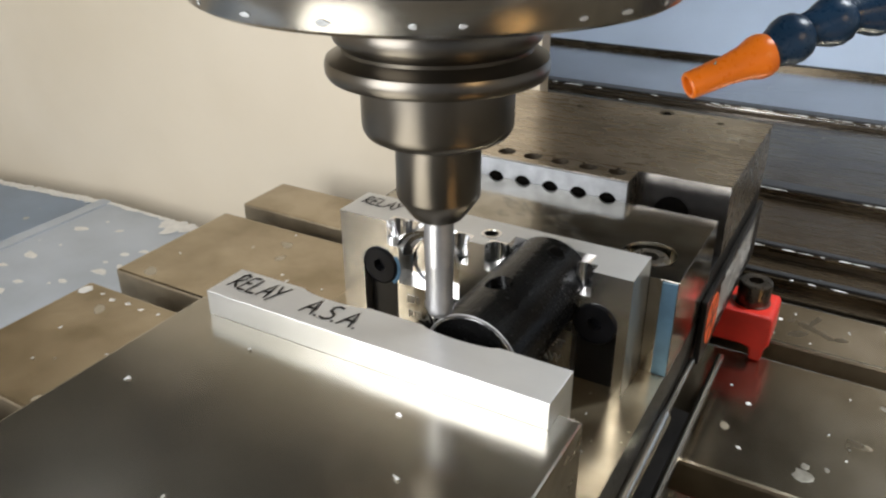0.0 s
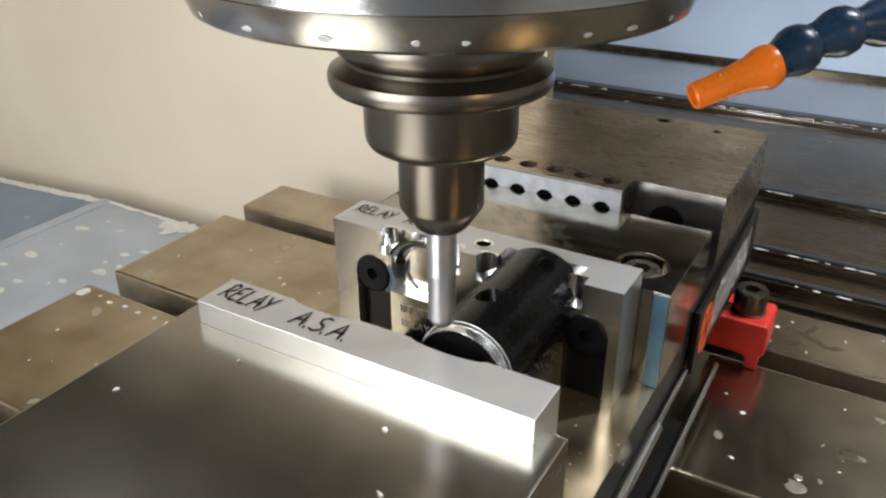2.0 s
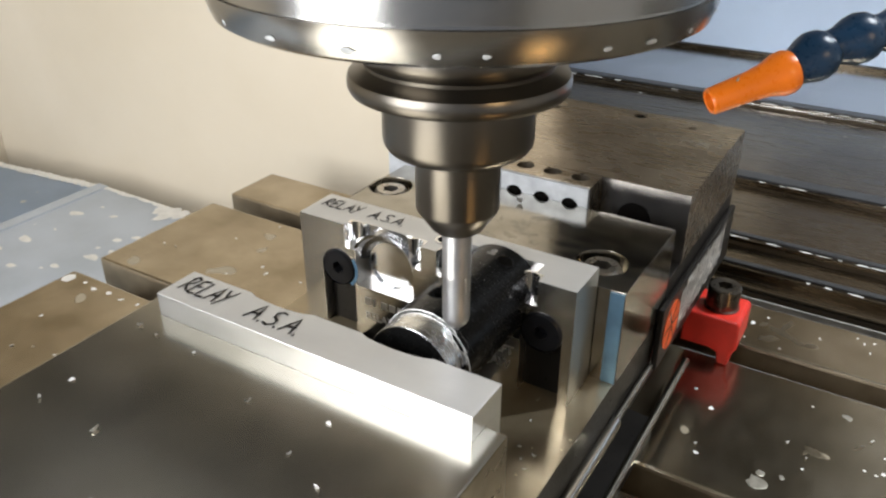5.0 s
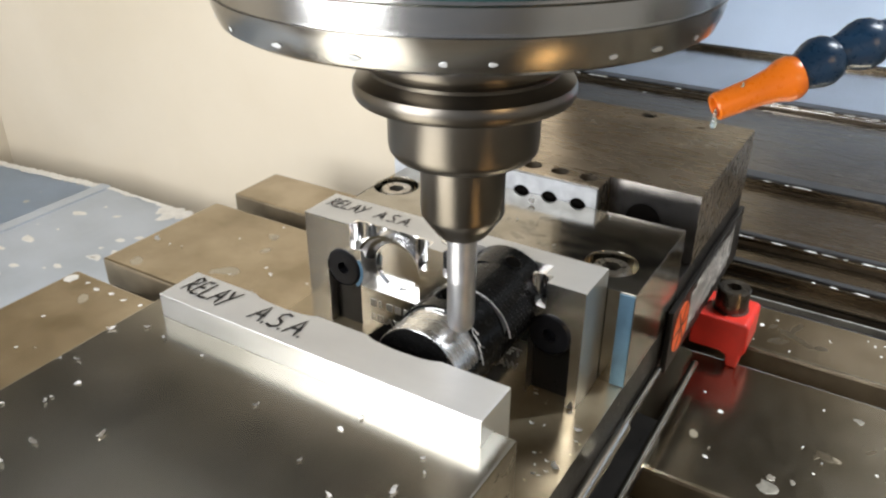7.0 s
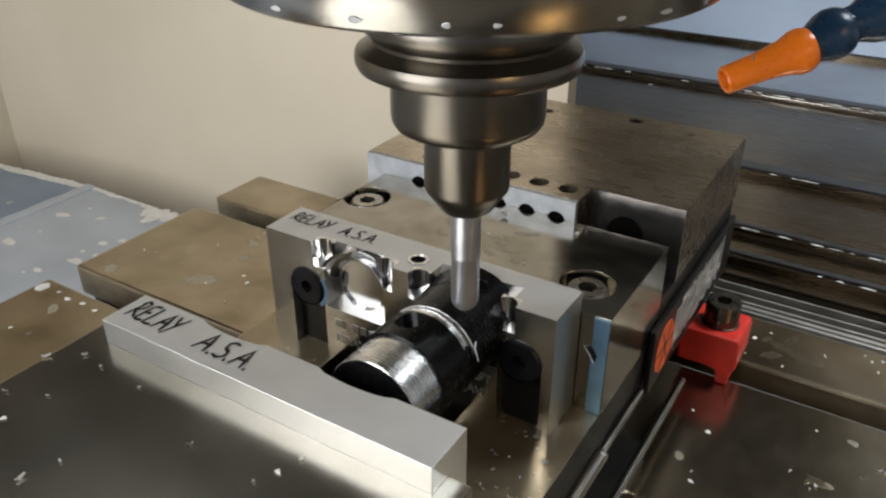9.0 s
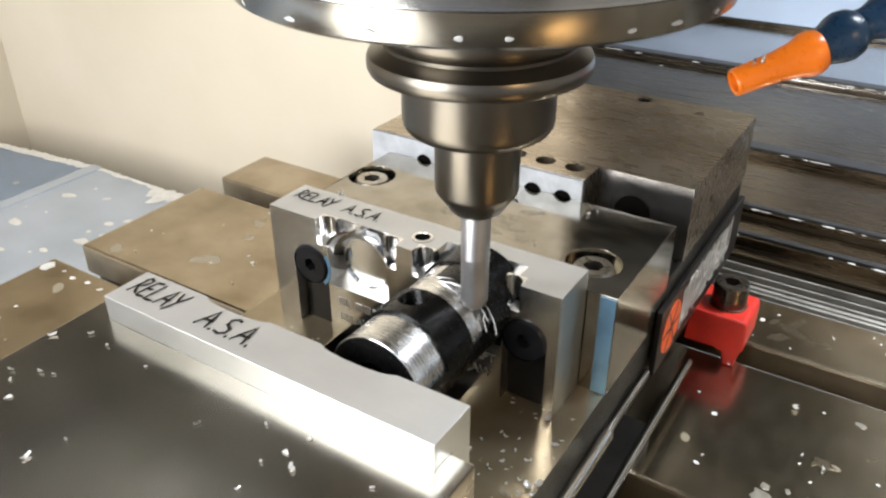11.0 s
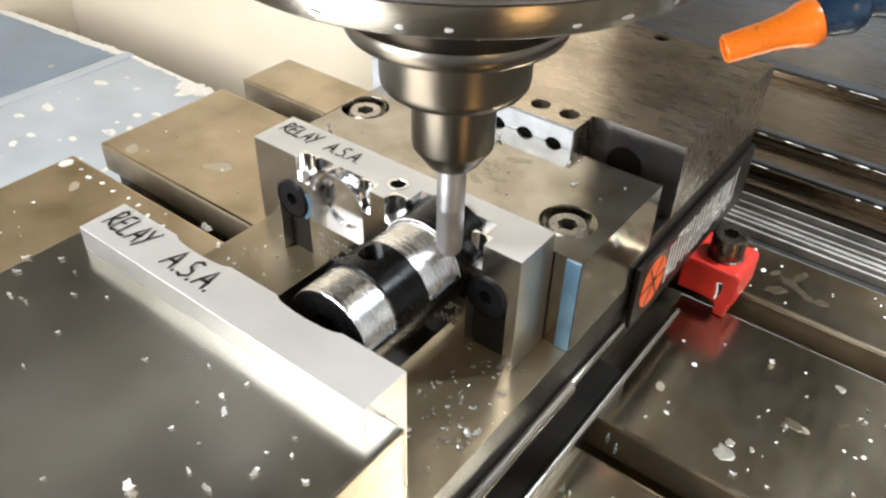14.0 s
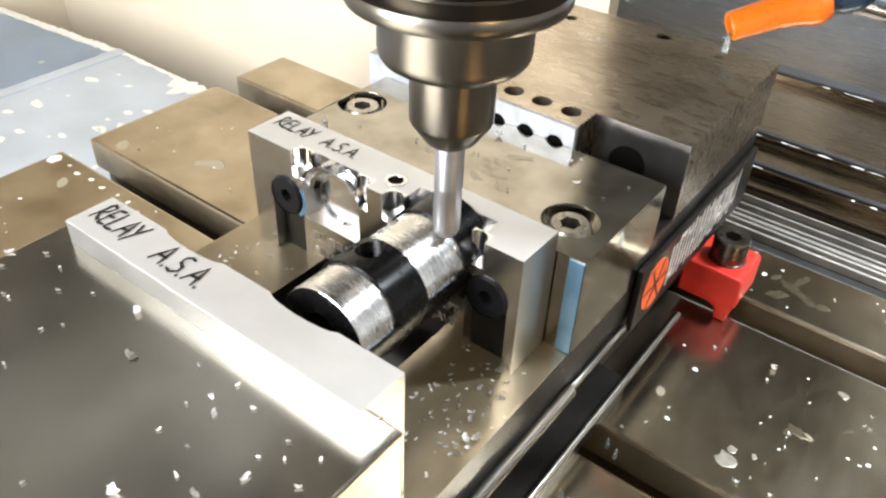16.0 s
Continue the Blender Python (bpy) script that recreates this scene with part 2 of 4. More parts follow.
COOLANT.node_tree.nodes["Principled BSDF"].inputs["Transmission Weight"].default_value = 0.85


# ---- mesh helpers ----
def box(bm, x0, x1, y0, y1, z0, z1, bevel=0.0006):
    made = bmesh.ops.create_cube(bm, size=1.0)["verts"]
    for v in made:
        v.co = Vector(((x0 + x1) / 2 + v.co.x * (x1 - x0), (y0 + y1) / 2 + v.co.y * (y1 - y0), (z0 + z1) / 2 + v.co.z * (z1 - z0)))
    if bevel:
        edges = list({e for v in made for e in v.link_edges})
        bmesh.ops.bevel(bm, geom=edges, offset=bevel, segments=2, affect="EDGES", profile=0.6)


def lathe(bm, profile, m=None, segments=64, a0=0.0, a1=2 * math.pi):
    """Turns (radius, height) pairs about the z axis of m."""
    m = m or Matrix()
    whole = abs(a1 - a0 - 2 * math.pi) < 1e-6
    count = segments if whole else segments + 1
    rings = []
    for r, h in profile:
        if r < 1e-7:
            rings.append([bm.verts.new(m @ Vector((0, 0, h)))])
        else:
            rings.append([bm.verts.new(m @ Vector((r * math.cos(a0 + (a1 - a0) * i / segments), r * math.sin(a0 + (a1 - a0) * i / segments), h))) for i in range(count)])
    for a, b in zip(rings, rings[1:]):
        for i in range(segments):
            j = (i + 1) % count
            if len(a) == 1 and len(b) == 1:
                continue
            if len(a) == 1:
                bm.faces.new((a[0], b[j], b[i]))
            elif len(b) == 1:
                bm.faces.new((a[i], a[j], b[0]))
            else:
                bm.faces.new((a[i], a[j], b[j], b[i]))


def loop_edges(bm, points):
    verts = [bm.verts.new(p) for p in points]
    return verts, [bm.edges.new((verts[i], verts[(i + 1) % len(verts)])) for i in range(len(verts))]


def pierced(bm, at, outer, depth, holes=()):
    """A slab: outline outer (u, v) at w = 0, thick to w = depth, with holes [(outline, depth)]; at(u, v, w) gives the place."""
    top, edges = loop_edges(bm, [at(u, v, 0) for u, v in outer])
    hole_tops = []
    for pts, d in holes:
        vs, es = loop_edges(bm, [at(u, v, 0) for u, v in pts])
        hole_tops.append((vs, pts, d))
        edges = edges + es
    if holes:
        bmesh.ops.triangle_fill(bm, use_beauty=True, use_dissolve=False, edges=edges)
    else:
        bm.faces.new(top)
    low = [bm.verts.new(at(u, v, depth)) for u, v in outer]
    bm.faces.new(low[::-1])
    for i in range(len(top)):
        j = (i + 1) % len(top)
        bm.faces.new((top[i], low[i], low[j], top[j]))
    for vs, pts, d in hole_tops:
        deep = [bm.verts.new(at(u, v, d)) for u, v in pts]
        bm.faces.new(deep)
        for i in range(len(vs)):
            j = (i + 1) % len(vs)
            bm.faces.new((vs[i], vs[j], deep[j], deep[i]))
    bmesh.ops.recalc_face_normals(bm, faces=bm.faces)


def disc(u, v, r, n=28):
    return [(u + r * math.cos(2 * math.pi * i / n), v + r * math.sin(2 * math.pi * i / n)) for i in range(n)]


def on_top(z):
    return lambda u, v, w: Vector((u, v, z - w))


def on_front(y):
    return lambda u, v, w: Vector((u, y + w, v))


def mesh_of(name, bm, mat, smooth=False):
    me = bpy.data.meshes.new(name)
    bmesh.ops.recalc_face_normals(bm, faces=bm.faces)
    bm.to_mesh(me)
    bm.free()
    for m in mat if isinstance(mat, (list, tuple)) else [mat]:
        me.materials.append(m)
    if smooth:
        for p in me.polygons:
            p.use_smooth = True
        me.set_sharp_from_angle(angle=radians(32))
    return me


def part(name, bm, mat, parent=None, label="", smooth=False):
    ob = new(name, mesh_of(name, bm, mat, smooth))
    if parent:
        ob.parent = parent
    if label:
        ob["label"] = label
    return ob


def box_part(name, mat, parent, x0, x1, y0, y1, z0, z1, bevel=0.0006, label=""):
    bm = bmesh.new()
    box(bm, x0, x1, y0, y1, z0, z1, bevel)
    return part(name, bm, mat, parent, label)


def lathe_part(name, mat, parent, profile, m=None, label="", segments=64):
    bm = bmesh.new()
    lathe(bm, profile, m, segments)
    return part(name, bm, mat, parent, label, smooth=True)


def words(name, text, size, m, mat, parent=None, label="", thick=0.00008, bold=0.0, shear=0.0, spacing=1.0):
    """Raised lettering as a mesh."""
    cu = bpy.data.curves.new(name, "FONT")
    cu.body, cu.size, cu.extrude, cu.offset, cu.shear, cu.space_character, cu.resolution_u = text, size, thick, bold, shear, spacing, 3
    tmp = new(name + "_curve", cu)
    dg = bpy.context.evaluated_depsgraph_get()
    me = bpy.data.meshes.new_from_object(tmp.evaluated_get(dg))
    bpy.data.objects.remove(tmp)
    me.transform(m)
    me.materials.clear()
    me.materials.append(mat)
    ob = new(name, me)
    if parent:
        ob.parent = parent
    if label:
        ob["label"] = label
    return ob


def stroke_word(name, strokes, m, width, mat, parent, label=""):
    """Handwriting: each stroke is a run of (u, v) points, drawn as a flat ribbon that tapers at its ends."""
    bm = bmesh.new()
    for pts in strokes:
        pts = [Vector((*p, 0)) for p in pts]
        left, right = [], []
        for i, p in enumerate(pts):
            d = (pts[min(i + 1, len(pts) - 1)] - pts[max(i - 1, 0)]).normalized()
            s = Vector((-d.y, d.x, 0)) * width * (0.36 if i in (0, len(pts) - 1) else 0.5)
            left.append(bm.verts.new(m @ (p + s)))
            right.append(bm.verts.new(m @ (p - s)))
        for i in range(len(pts) - 1):
            bm.faces.new((left[i], right[i], right[i + 1], left[i + 1]))
    me = bpy.data.meshes.new(name)
    bm.to_mesh(me)
    bm.free()
    me.materials.append(mat)
    ob = new(name, me)
    ob.parent = parent
    if label:
        ob["label"] = label
    return ob


ON_TABLE = []   # every thing that travels with the machine table
ON_HEAD = []    # every thing that travels with the spindle head


def thing(name, label, category, carrier=None, group="", kind=""):
    ob = tagged(new(name), label, category, group, kind)
    if carrier is not None:
        carrier.append(ob)
    return ob


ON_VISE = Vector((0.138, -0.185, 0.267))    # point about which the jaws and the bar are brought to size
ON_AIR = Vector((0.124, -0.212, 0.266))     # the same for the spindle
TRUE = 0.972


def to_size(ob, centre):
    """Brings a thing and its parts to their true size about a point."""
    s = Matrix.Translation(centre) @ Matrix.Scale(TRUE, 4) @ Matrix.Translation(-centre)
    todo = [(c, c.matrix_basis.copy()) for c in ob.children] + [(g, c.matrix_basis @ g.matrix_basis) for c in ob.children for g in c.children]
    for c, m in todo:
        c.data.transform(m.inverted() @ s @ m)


# ---- the enclosure ----
def slab(name, x0, x1, y0, y1, z0, z1, mat, label):
    bm = bmesh.new()
    box(bm, x0, x1, y0, y1, z0, z1, 0)
    return tagged(part(name, bm, mat), label, "wall", kind="structure")


slab("wall_north", -0.86, -0.10, 0.31, 0.325, -0.6, 0.50, CREAM, "cream painted sheet metal back wall of the enclosure")
# unseen dark bands and pale panels are added to shape the steel's reflections
slab("wall_north_window", -0.86, -0.10, 0.312, 0.325, 0.5002, 0.84, DARK_PAINT, "unseen dark band on the back wall, added to darken reflections")
slab("wall_north_upper", -0.86, -0.10, 0.31, 0.325, 0.8402, 1.2, PALE_GREY, "unseen pale grey upper back panel, added to brighten reflections")
slab("wall_far", -0.86, 1.27, 1.58, 1.6, -0.6, 1.2, CREAM, "cream painted wall behind the column")
slab("wall_west", -0.86, -0.84, -0.85, 0.3098, -0.6, 0.55, CREAM, "cream painted sheet metal side wall")
slab("wall_west_window", -0.86, -0.842, -0.85, 0.3098, 0.5502, 0.85, DARK_PAINT, "unseen dark band on the side wall, added to darken reflections")
slab("wall_west_upper", -0.86, -0.84, -0.85, 0.3098, 0.8502, 1.2, PALE_GREY, "unseen pale grey upper side panel, added to brighten reflections")
# out of view; its pale tone brightens reflections on the spindle nose
slab("wall_east", 1.25, 1.27, -0.85, 1.6, -0.6, 1.2, PALE_GREY, "unseen side wall, made pale grey to brighten reflections")
slab("ceiling", -0.86, 1.27, -0.85, 1.6, 1.2, 1.22, DARK_PAINT, "dark sheet metal roof of the enclosure")
slab("floor", -0.86, 1.27, -0.85, 1.6, -0.62, -0.6, GREY_PAINT, "grey chip pan below the table")
slab("wall_south_lower", -0.86, 1.27, -0.87, -0.85, -0.6, -0.1, CREAM, "cream door sill panel")
slab("wall_south_upper", -0.86, 1.27, -0.87, -0.85, 0.85, 1.2, DARK_PAINT, "dark panel over the doors")


def ragged_patch(bm, cx, cy, rx, ry, z, h, n, rnd):
    base = [rnd.uniform(0.72, 1.2) for _ in range(n)]
    ring = [bm.verts.new((cx + rx * base[i] * math.cos(2 * math.pi * i / n), cy + ry * base[i] * math.sin(2 * math.pi * i / n), z)) for i in range(n)]
    inner = [bm.verts.new((cx + 0.8 * rx * base[i] * math.cos(2 * math.pi * i / n), cy + 0.8 * ry * base[i] * math.sin(2 * math.pi * i / n), z + h)) for i in range(n)]
    for i in range(n):
        bm.faces.new((ring[i], ring[(i + 1) % n], inner[(i + 1) % n], inner[i]))
    bm.faces.new(inner)


# ---- the machine table with its slots ----
def machine_table():
    t = thing("machine_table", "worn steel machine table with tee slots and coolant stains", "table", ON_TABLE)
    slots = (-0.1758, -0.0509, 0.0741, 0.1991)
    half, xl, xr = 0.0098, -0.306, 0.75
    edges = [-0.24] + [e for s in slots for e in (s - half, s + half)] + [0.2576]
    for a, b in zip(edges[::2], edges[1::2]):
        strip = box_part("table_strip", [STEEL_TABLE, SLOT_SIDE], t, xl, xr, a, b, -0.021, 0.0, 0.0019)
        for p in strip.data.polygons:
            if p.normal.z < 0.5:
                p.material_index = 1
    box_part("table_body", STEEL_SLOT, t, xl, xr, -0.24, 0.2576, -0.075, -0.0385, 0.001, "steel bottom of the slots, their shade put into its colour")
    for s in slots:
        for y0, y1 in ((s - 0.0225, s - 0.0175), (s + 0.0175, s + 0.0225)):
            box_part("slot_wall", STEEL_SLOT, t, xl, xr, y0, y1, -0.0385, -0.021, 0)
    rnd = random.Random(31)
    spots = [(-0.298 + 0.0125 * i + rnd.uniform(-0.002, 0.002), 0.057 - 0.0005 * i + rnd.uniform(-0.002, 0.002), 0.005 if i == 0 else rnd.uniform(0.0014, 0.0026)) for i in range(9)]
    for i in range(70):
        y = rnd.choice((rnd.uniform(-0.035, 0.060), rnd.uniform(0.09, 0.185), rnd.uniform(0.214, 0.252)))
        spots.append((rnd.uniform(0.08, 0.36), y, 0.0007 + 0.0042 * rnd.random() ** 3))
    for i in range(16):
        spots.append((rnd.uniform(-0.30, -0.09), rnd.choice((rnd.uniform(-0.035, 0.060), rnd.uniform(0.09, 0.185))), 0.0007 + 0.0008 * rnd.random()))
    for i in range(60):
        y = rnd.choice((rnd.uniform(-0.160, -0.066), rnd.uniform(-0.035, 0.060), rnd.uniform(-0.035, 0.060), rnd.uniform(0.09, 0.185), rnd.uniform(0.214, 0.252)))
        spots.append((rnd.uniform(0.08, 0.34), y, rnd.uniform(0.0004, 0.001)))
    for i in range(46):
        bm = bmesh.new()
        r = 0.003 + 0.008 * rnd.random() ** 2
        ragged_patch(bm, 0, 0, r, r * rnd.uniform(0.25, 0.7), 0, 0.00003 + 0.000002 * i, 15, rnd)
        y = rnd.choice((rnd.uniform(-0.030, 0.055), rnd.uniform(-0.030, 0.055), rnd.uniform(0.094, 0.180), rnd.uniform(0.22, 0.246)))
        ob = part("oil_stain", bm, OIL_AND_SHADE, t, "brown oily stain")
        ob.matrix_local = pose(rnd.uniform(0.085, 0.32), y, 0.0, 0, 0, rnd.uniform(-40, 80))
    for x, y, r in spots:
        bm = bmesh.new()
        ragged_patch(bm, 0, 0, r, r * rnd.uniform(0.6, 1.0), 0, 0.00012, 11, rnd)
        ob = part("dried_spot", bm, FOAM if r < 0.0018 or x < -0.2 else STAIN, t, "white dried coolant spot")
        ob.matrix_local = pose(x, y, 0.0, 0, 0, rnd.uniform(0, 360))
    return t


machine_table()


# ---- the tray on the table's end ----
def splash_tray():
    t = thing("splash_tray", "blue grey sheet metal splash tray with dried white coolant", "tray", ON_TABLE)
    bm = bmesh.new()
    pierced(bm, on_top(-0.0784), [(-0.565, -0.4), (-0.306, -0.4), (-0.306, 0.2745), (-0.565, 0.2745)], 0.002)
    part("sheet", bm, TRAY, t)
    bm = bmesh.new()
    vs = [bm.verts.new(c) for c in ((-0.565, -0.4, -0.0784), (-0.565, 0.2745, -0.0784), (-0.82, 0.2745, -0.096), (-0.82, -0.4, -0.096))]
    f = bm.faces.new(vs)
    bmesh.ops.solidify(bm, geom=[f], thickness=0.002)
    part("sloping_sheet", bm, BLUE_TRAY, t, "pale blue sloping sheet")
    box_part("fold", TRAY, t, -0.572, -0.558, -0.4, 0.2745, -0.0795, -0.0765, 0.001)
    rnd = random.Random(4)
    for i in range(46):
        x = -0.81 + 0.5 * i / 45
        z = -0.0782 if x > -0.565 else -0.0782 - (-0.565 - x) * 0.069
        wide = 0.006 if x < -0.56 else rnd.uniform(0.004, 0.010) * (1.8 if x > -0.47 else 0.4)
        bm = bmesh.new()
        ragged_patch(bm, 0, 0, 0.0085, wide, 0, 0.0003, 13, rnd)
        part("coolant_residue", bm, FOAM, t, "white dried coolant crust").location = (x, 0.2735 - wide * 0.75, z + 0.0002 + 0.00012 * (i % 5))
    for i in range(64):
        bm = bmesh.new()
        big = rnd.random() ** 2
        ragged_patch(bm, 0, 0, 0.002 + 0.007 * big, 0.0015 + 0.004 * big, 0, 0.0002, 11, rnd)
        ob = part("dried_spot", bm, FOAM, t)
        ob.location = (rnd.uniform(-0.54, -0.32), rnd.uniform(-0.1, 0.26), -0.0781)
        ob.rotation_euler = (0, 0, rnd.uniform(-0.7, 0.7))
    return t


splash_tray()


# ---- the vise ----
def prism_y(bm, outline, y0, y1):
    """Outline in (x, z), drawn along y."""
    pierced(bm, on_front(y0), outline, y1 - y0)


BORE_Z = 0.1097     # height of the row of bores in the ledge


def vise():
    v = thing("machine_vise", "ground steel machine vise with black sides, bolted to the table", "vise", ON_TABLE)
    bm = bmesh.new()
    prism_y(bm, [(-0.079, 0.0), (0.0740, 0.0), (0.0740, 0.0095), (0.0720, 0.0115), (0.0600, 0.0125), (0.0600, 0.0400), (0.0690, 0.0425), (0.0690, 0.0585), (-0.079, 0.0585)], -0.28, 0.105)
    part("base", bm, STEEL_BLACK, v, "black vise base with an undercut side", smooth=False)
    for x0, x1 in ((-0.079, -0.0358), (0.0262, 0.0694)):
        rail = box_part("bed", [STEEL_BED, STEEL_BLACK], v, x0, x1, -0.28, 0.1078, 0.0586, 0.0692, 0.0002, "oily ground steel bed rail beside the dark channel")
        for p in rail.data.polygons:
            if abs(p.normal.x) > 0.9:
                p.material_index = 1
    box_part("channel_end", STEEL_BLACK, v, -0.0357, 0.0261, 0.0500, 0.1078, 0.0586, 0.0690, 0)
    for y0, y1, r, xx in ((-0.28, 0.052, 0.0030, 0.0706), (0.052, 0.0965, 0.0016, 0.0704)):
        lathe_part("side_rail", STEEL_GROUND, v, [(0, y0), (r * 0.9, y0), (r, y0 + 0.001), (r, y1 - 0.001), (r * 0.8, y1), (0, y1)],
                   pose(xx, 0, 0.047, -90), "rounded bright steel rail", 20)
    lathe_part("lower_rail", STEEL_GROUND, v, [(0, -0.28), (0.0020, -0.28), (0.0020, 0.16), (0, 0.16)], pose(0.0738, 0, 0.0115, -90), "", 16)
    # rear body
    box_part("rear_base", STEEL_BLACK, v, -0.079, 0.0580, 0.1082, 0.2253, 0.0, 0.0560, 0.0008)
    box_part("rear_shoulder", STEEL_BLACK, v, -0.079, 0.0700, 0.1082, 0.2253, 0.0562, 0.0860, 0.0006)
    box_part("side_plate", STEEL_BLACK, v, 0.0702, 0.0728, 0.098, 0.2262, 0.0440, 0.0762, 0.0006, "black side plate with worn white printing")
    bm = bmesh.new()
    xs = [0.0205 - 0.0140 * i for i in range(6)]
    pierced(bm, on_top(0.1202), [(-0.079, 0.1250), (-0.079, 0.2253), (0.0705, 0.2253), (0.0705, 0.1250)], 0.0340,
            [(disc(0.0157, 0.2180, 0.0040), 0.012), (disc(-0.0306, 0.2076, 0.003), 0.01), (disc(0.0459, 0.2129, 0.0022), 0.006)])
    rear = part("rear_block", bm, [STEEL_REAR, REAR_FACE_SHADE], v, "brown stained steel rear block")
    # the front face takes the darker copy, shade painted in
    for p in rear.data.polygons:
        if p.normal.y < -0.9 and p.center.y < 0.13:
            p.material_index = 1
    bm = bmesh.new()
    pierced(bm, on_top(0.1202), [(-0.079, 0.1104), (0.0290, 0.1104), (0.0290, 0.1249), (-0.079, 0.1249)], 0.0340, [(disc(x, 0.1196, 0.0044), 0.014) for x in xs])
    part("ledge", bm, STEEL_REAR, v)
    bm = bmesh.new()
    pierced(bm, on_front(0.1082), [(-0.079, 0.0862), (0.0290, 0.0862), (0.0290, 0.1200), (-0.079, 0.1200)], 0.0021, [(disc(x, BORE_Z, 0.0044), 0.0019) for x in xs])
    part("ledge_face", bm, BLASTED, v, "pale blasted face with a row of bores")
    for x in xs:
        lathe_part("bore", STEEL_SLOT, v, [(0, -0.0138), (0.00435, -0.0138), (0.00435, -0.0005)], pose(x, 0.1196, 0.1202), "", 24)
        lathe_part("bore", HOLE_SHADE, v, [(0, -0.0008), (0.0043, -0.0008)], pose(x, 0.1082, BORE_Z, 90), "", 24)
    lathe_part("bore", HOLE_SHADE, v, [(0, -0.0115), (0.00395, -0.011), (0.00395, -0.0015)], pose(0.0157, 0.2180, 0.1202), "", 24)
    # black disc on the front face in place of a bore's shaded depth
    lathe_part("bore", HOLE_SHADE, v, [(0, 0.0006), (0.0080, 0.0004), (0.0080, 0)], pose(0.0460, 0.1249, 0.1030, 90), "", 32)
    rnd = random.Random(17)
    for i in range(60):
        bm = bmesh.new()
        ragged_patch(bm, 0, 0, rnd.uniform(0.0006, 0.0022), rnd.uniform(0.0004, 0.0009), 0, 0.00002, 9, rnd)
        ob = part("coolant_film", bm, DAMP, v, "faint coolant streak")
        ob.matrix_local = pose(0.066 - 0.085 * rnd.random() ** 1.5, 0.192 + rnd.gauss(0, 0.003), 0.1202, 0, 0, rnd.uniform(-30, 30))
    # moving carriage under the front jaw
    c = box_part("carriage", [STEEL_GROUND, OIL_AND_SHADE], v, -0.0768, 0.0675, -0.30, -0.0445, 0.0702, 0.1106, 0.0008, "grey ground steel sliding carriage")
    # the right side is darkened by colour for its dim reflection
    for p in c.data.polygons:
        if p.normal.x > 0.9:
            p.material_index = 1
    # printed mark on the side plate: plain bars and a disc
    rnd = random.Random(7)
    for row, (z0, z1) in enumerate(((0.0495, 0.0742),)):
        y = 0.1285
        while y < 0.204:
            w = rnd.uniform(0.0050, 0.0078)
            for k in range(rnd.choice((3, 4))):
                if k < 2:
                    yy = y + k * (w - 0.0022)
                    box_part("print_bar", LOGO, v, 0.0727, 0.07292, yy, yy + rnd.uniform(0.0014, 0.0022), z0 + rnd.uniform(0, 0.004), z1 - rnd.uniform(0, 0.004), 0)
                else:
                    zz = rnd.uniform(z0, z1 - 0.002)
                    box_part("print_bar", LOGO, v, 0.0727, 0.07294, y, y + w, zz, zz + rnd.uniform(0.0014, 0.0024), 0)
            y += w + 0.0016
    lathe_part("print_disc", LOGO_ORANGE, v, [(0, 0.0003), (0.0120, 0.0003), (0.0120, 0)], pose(0.0728, 0.1145, 0.0602, 0, 90), "orange printed disc", 40)
    for a in (0, 60, 120):
        bm = bmesh.new()
        box(bm, -0.0005, 0.0005, -0.0115, 0.0115, 0.0003, 0.00042, 0)
        ob = part("print_line", bm, STEEL_BLACK, v)
        ob.matrix_local = pose(0.0728, 0.1145, 0.0602, 0, 90) @ pose(0, 0, 0, 0, 0, a)
    return v


vise()


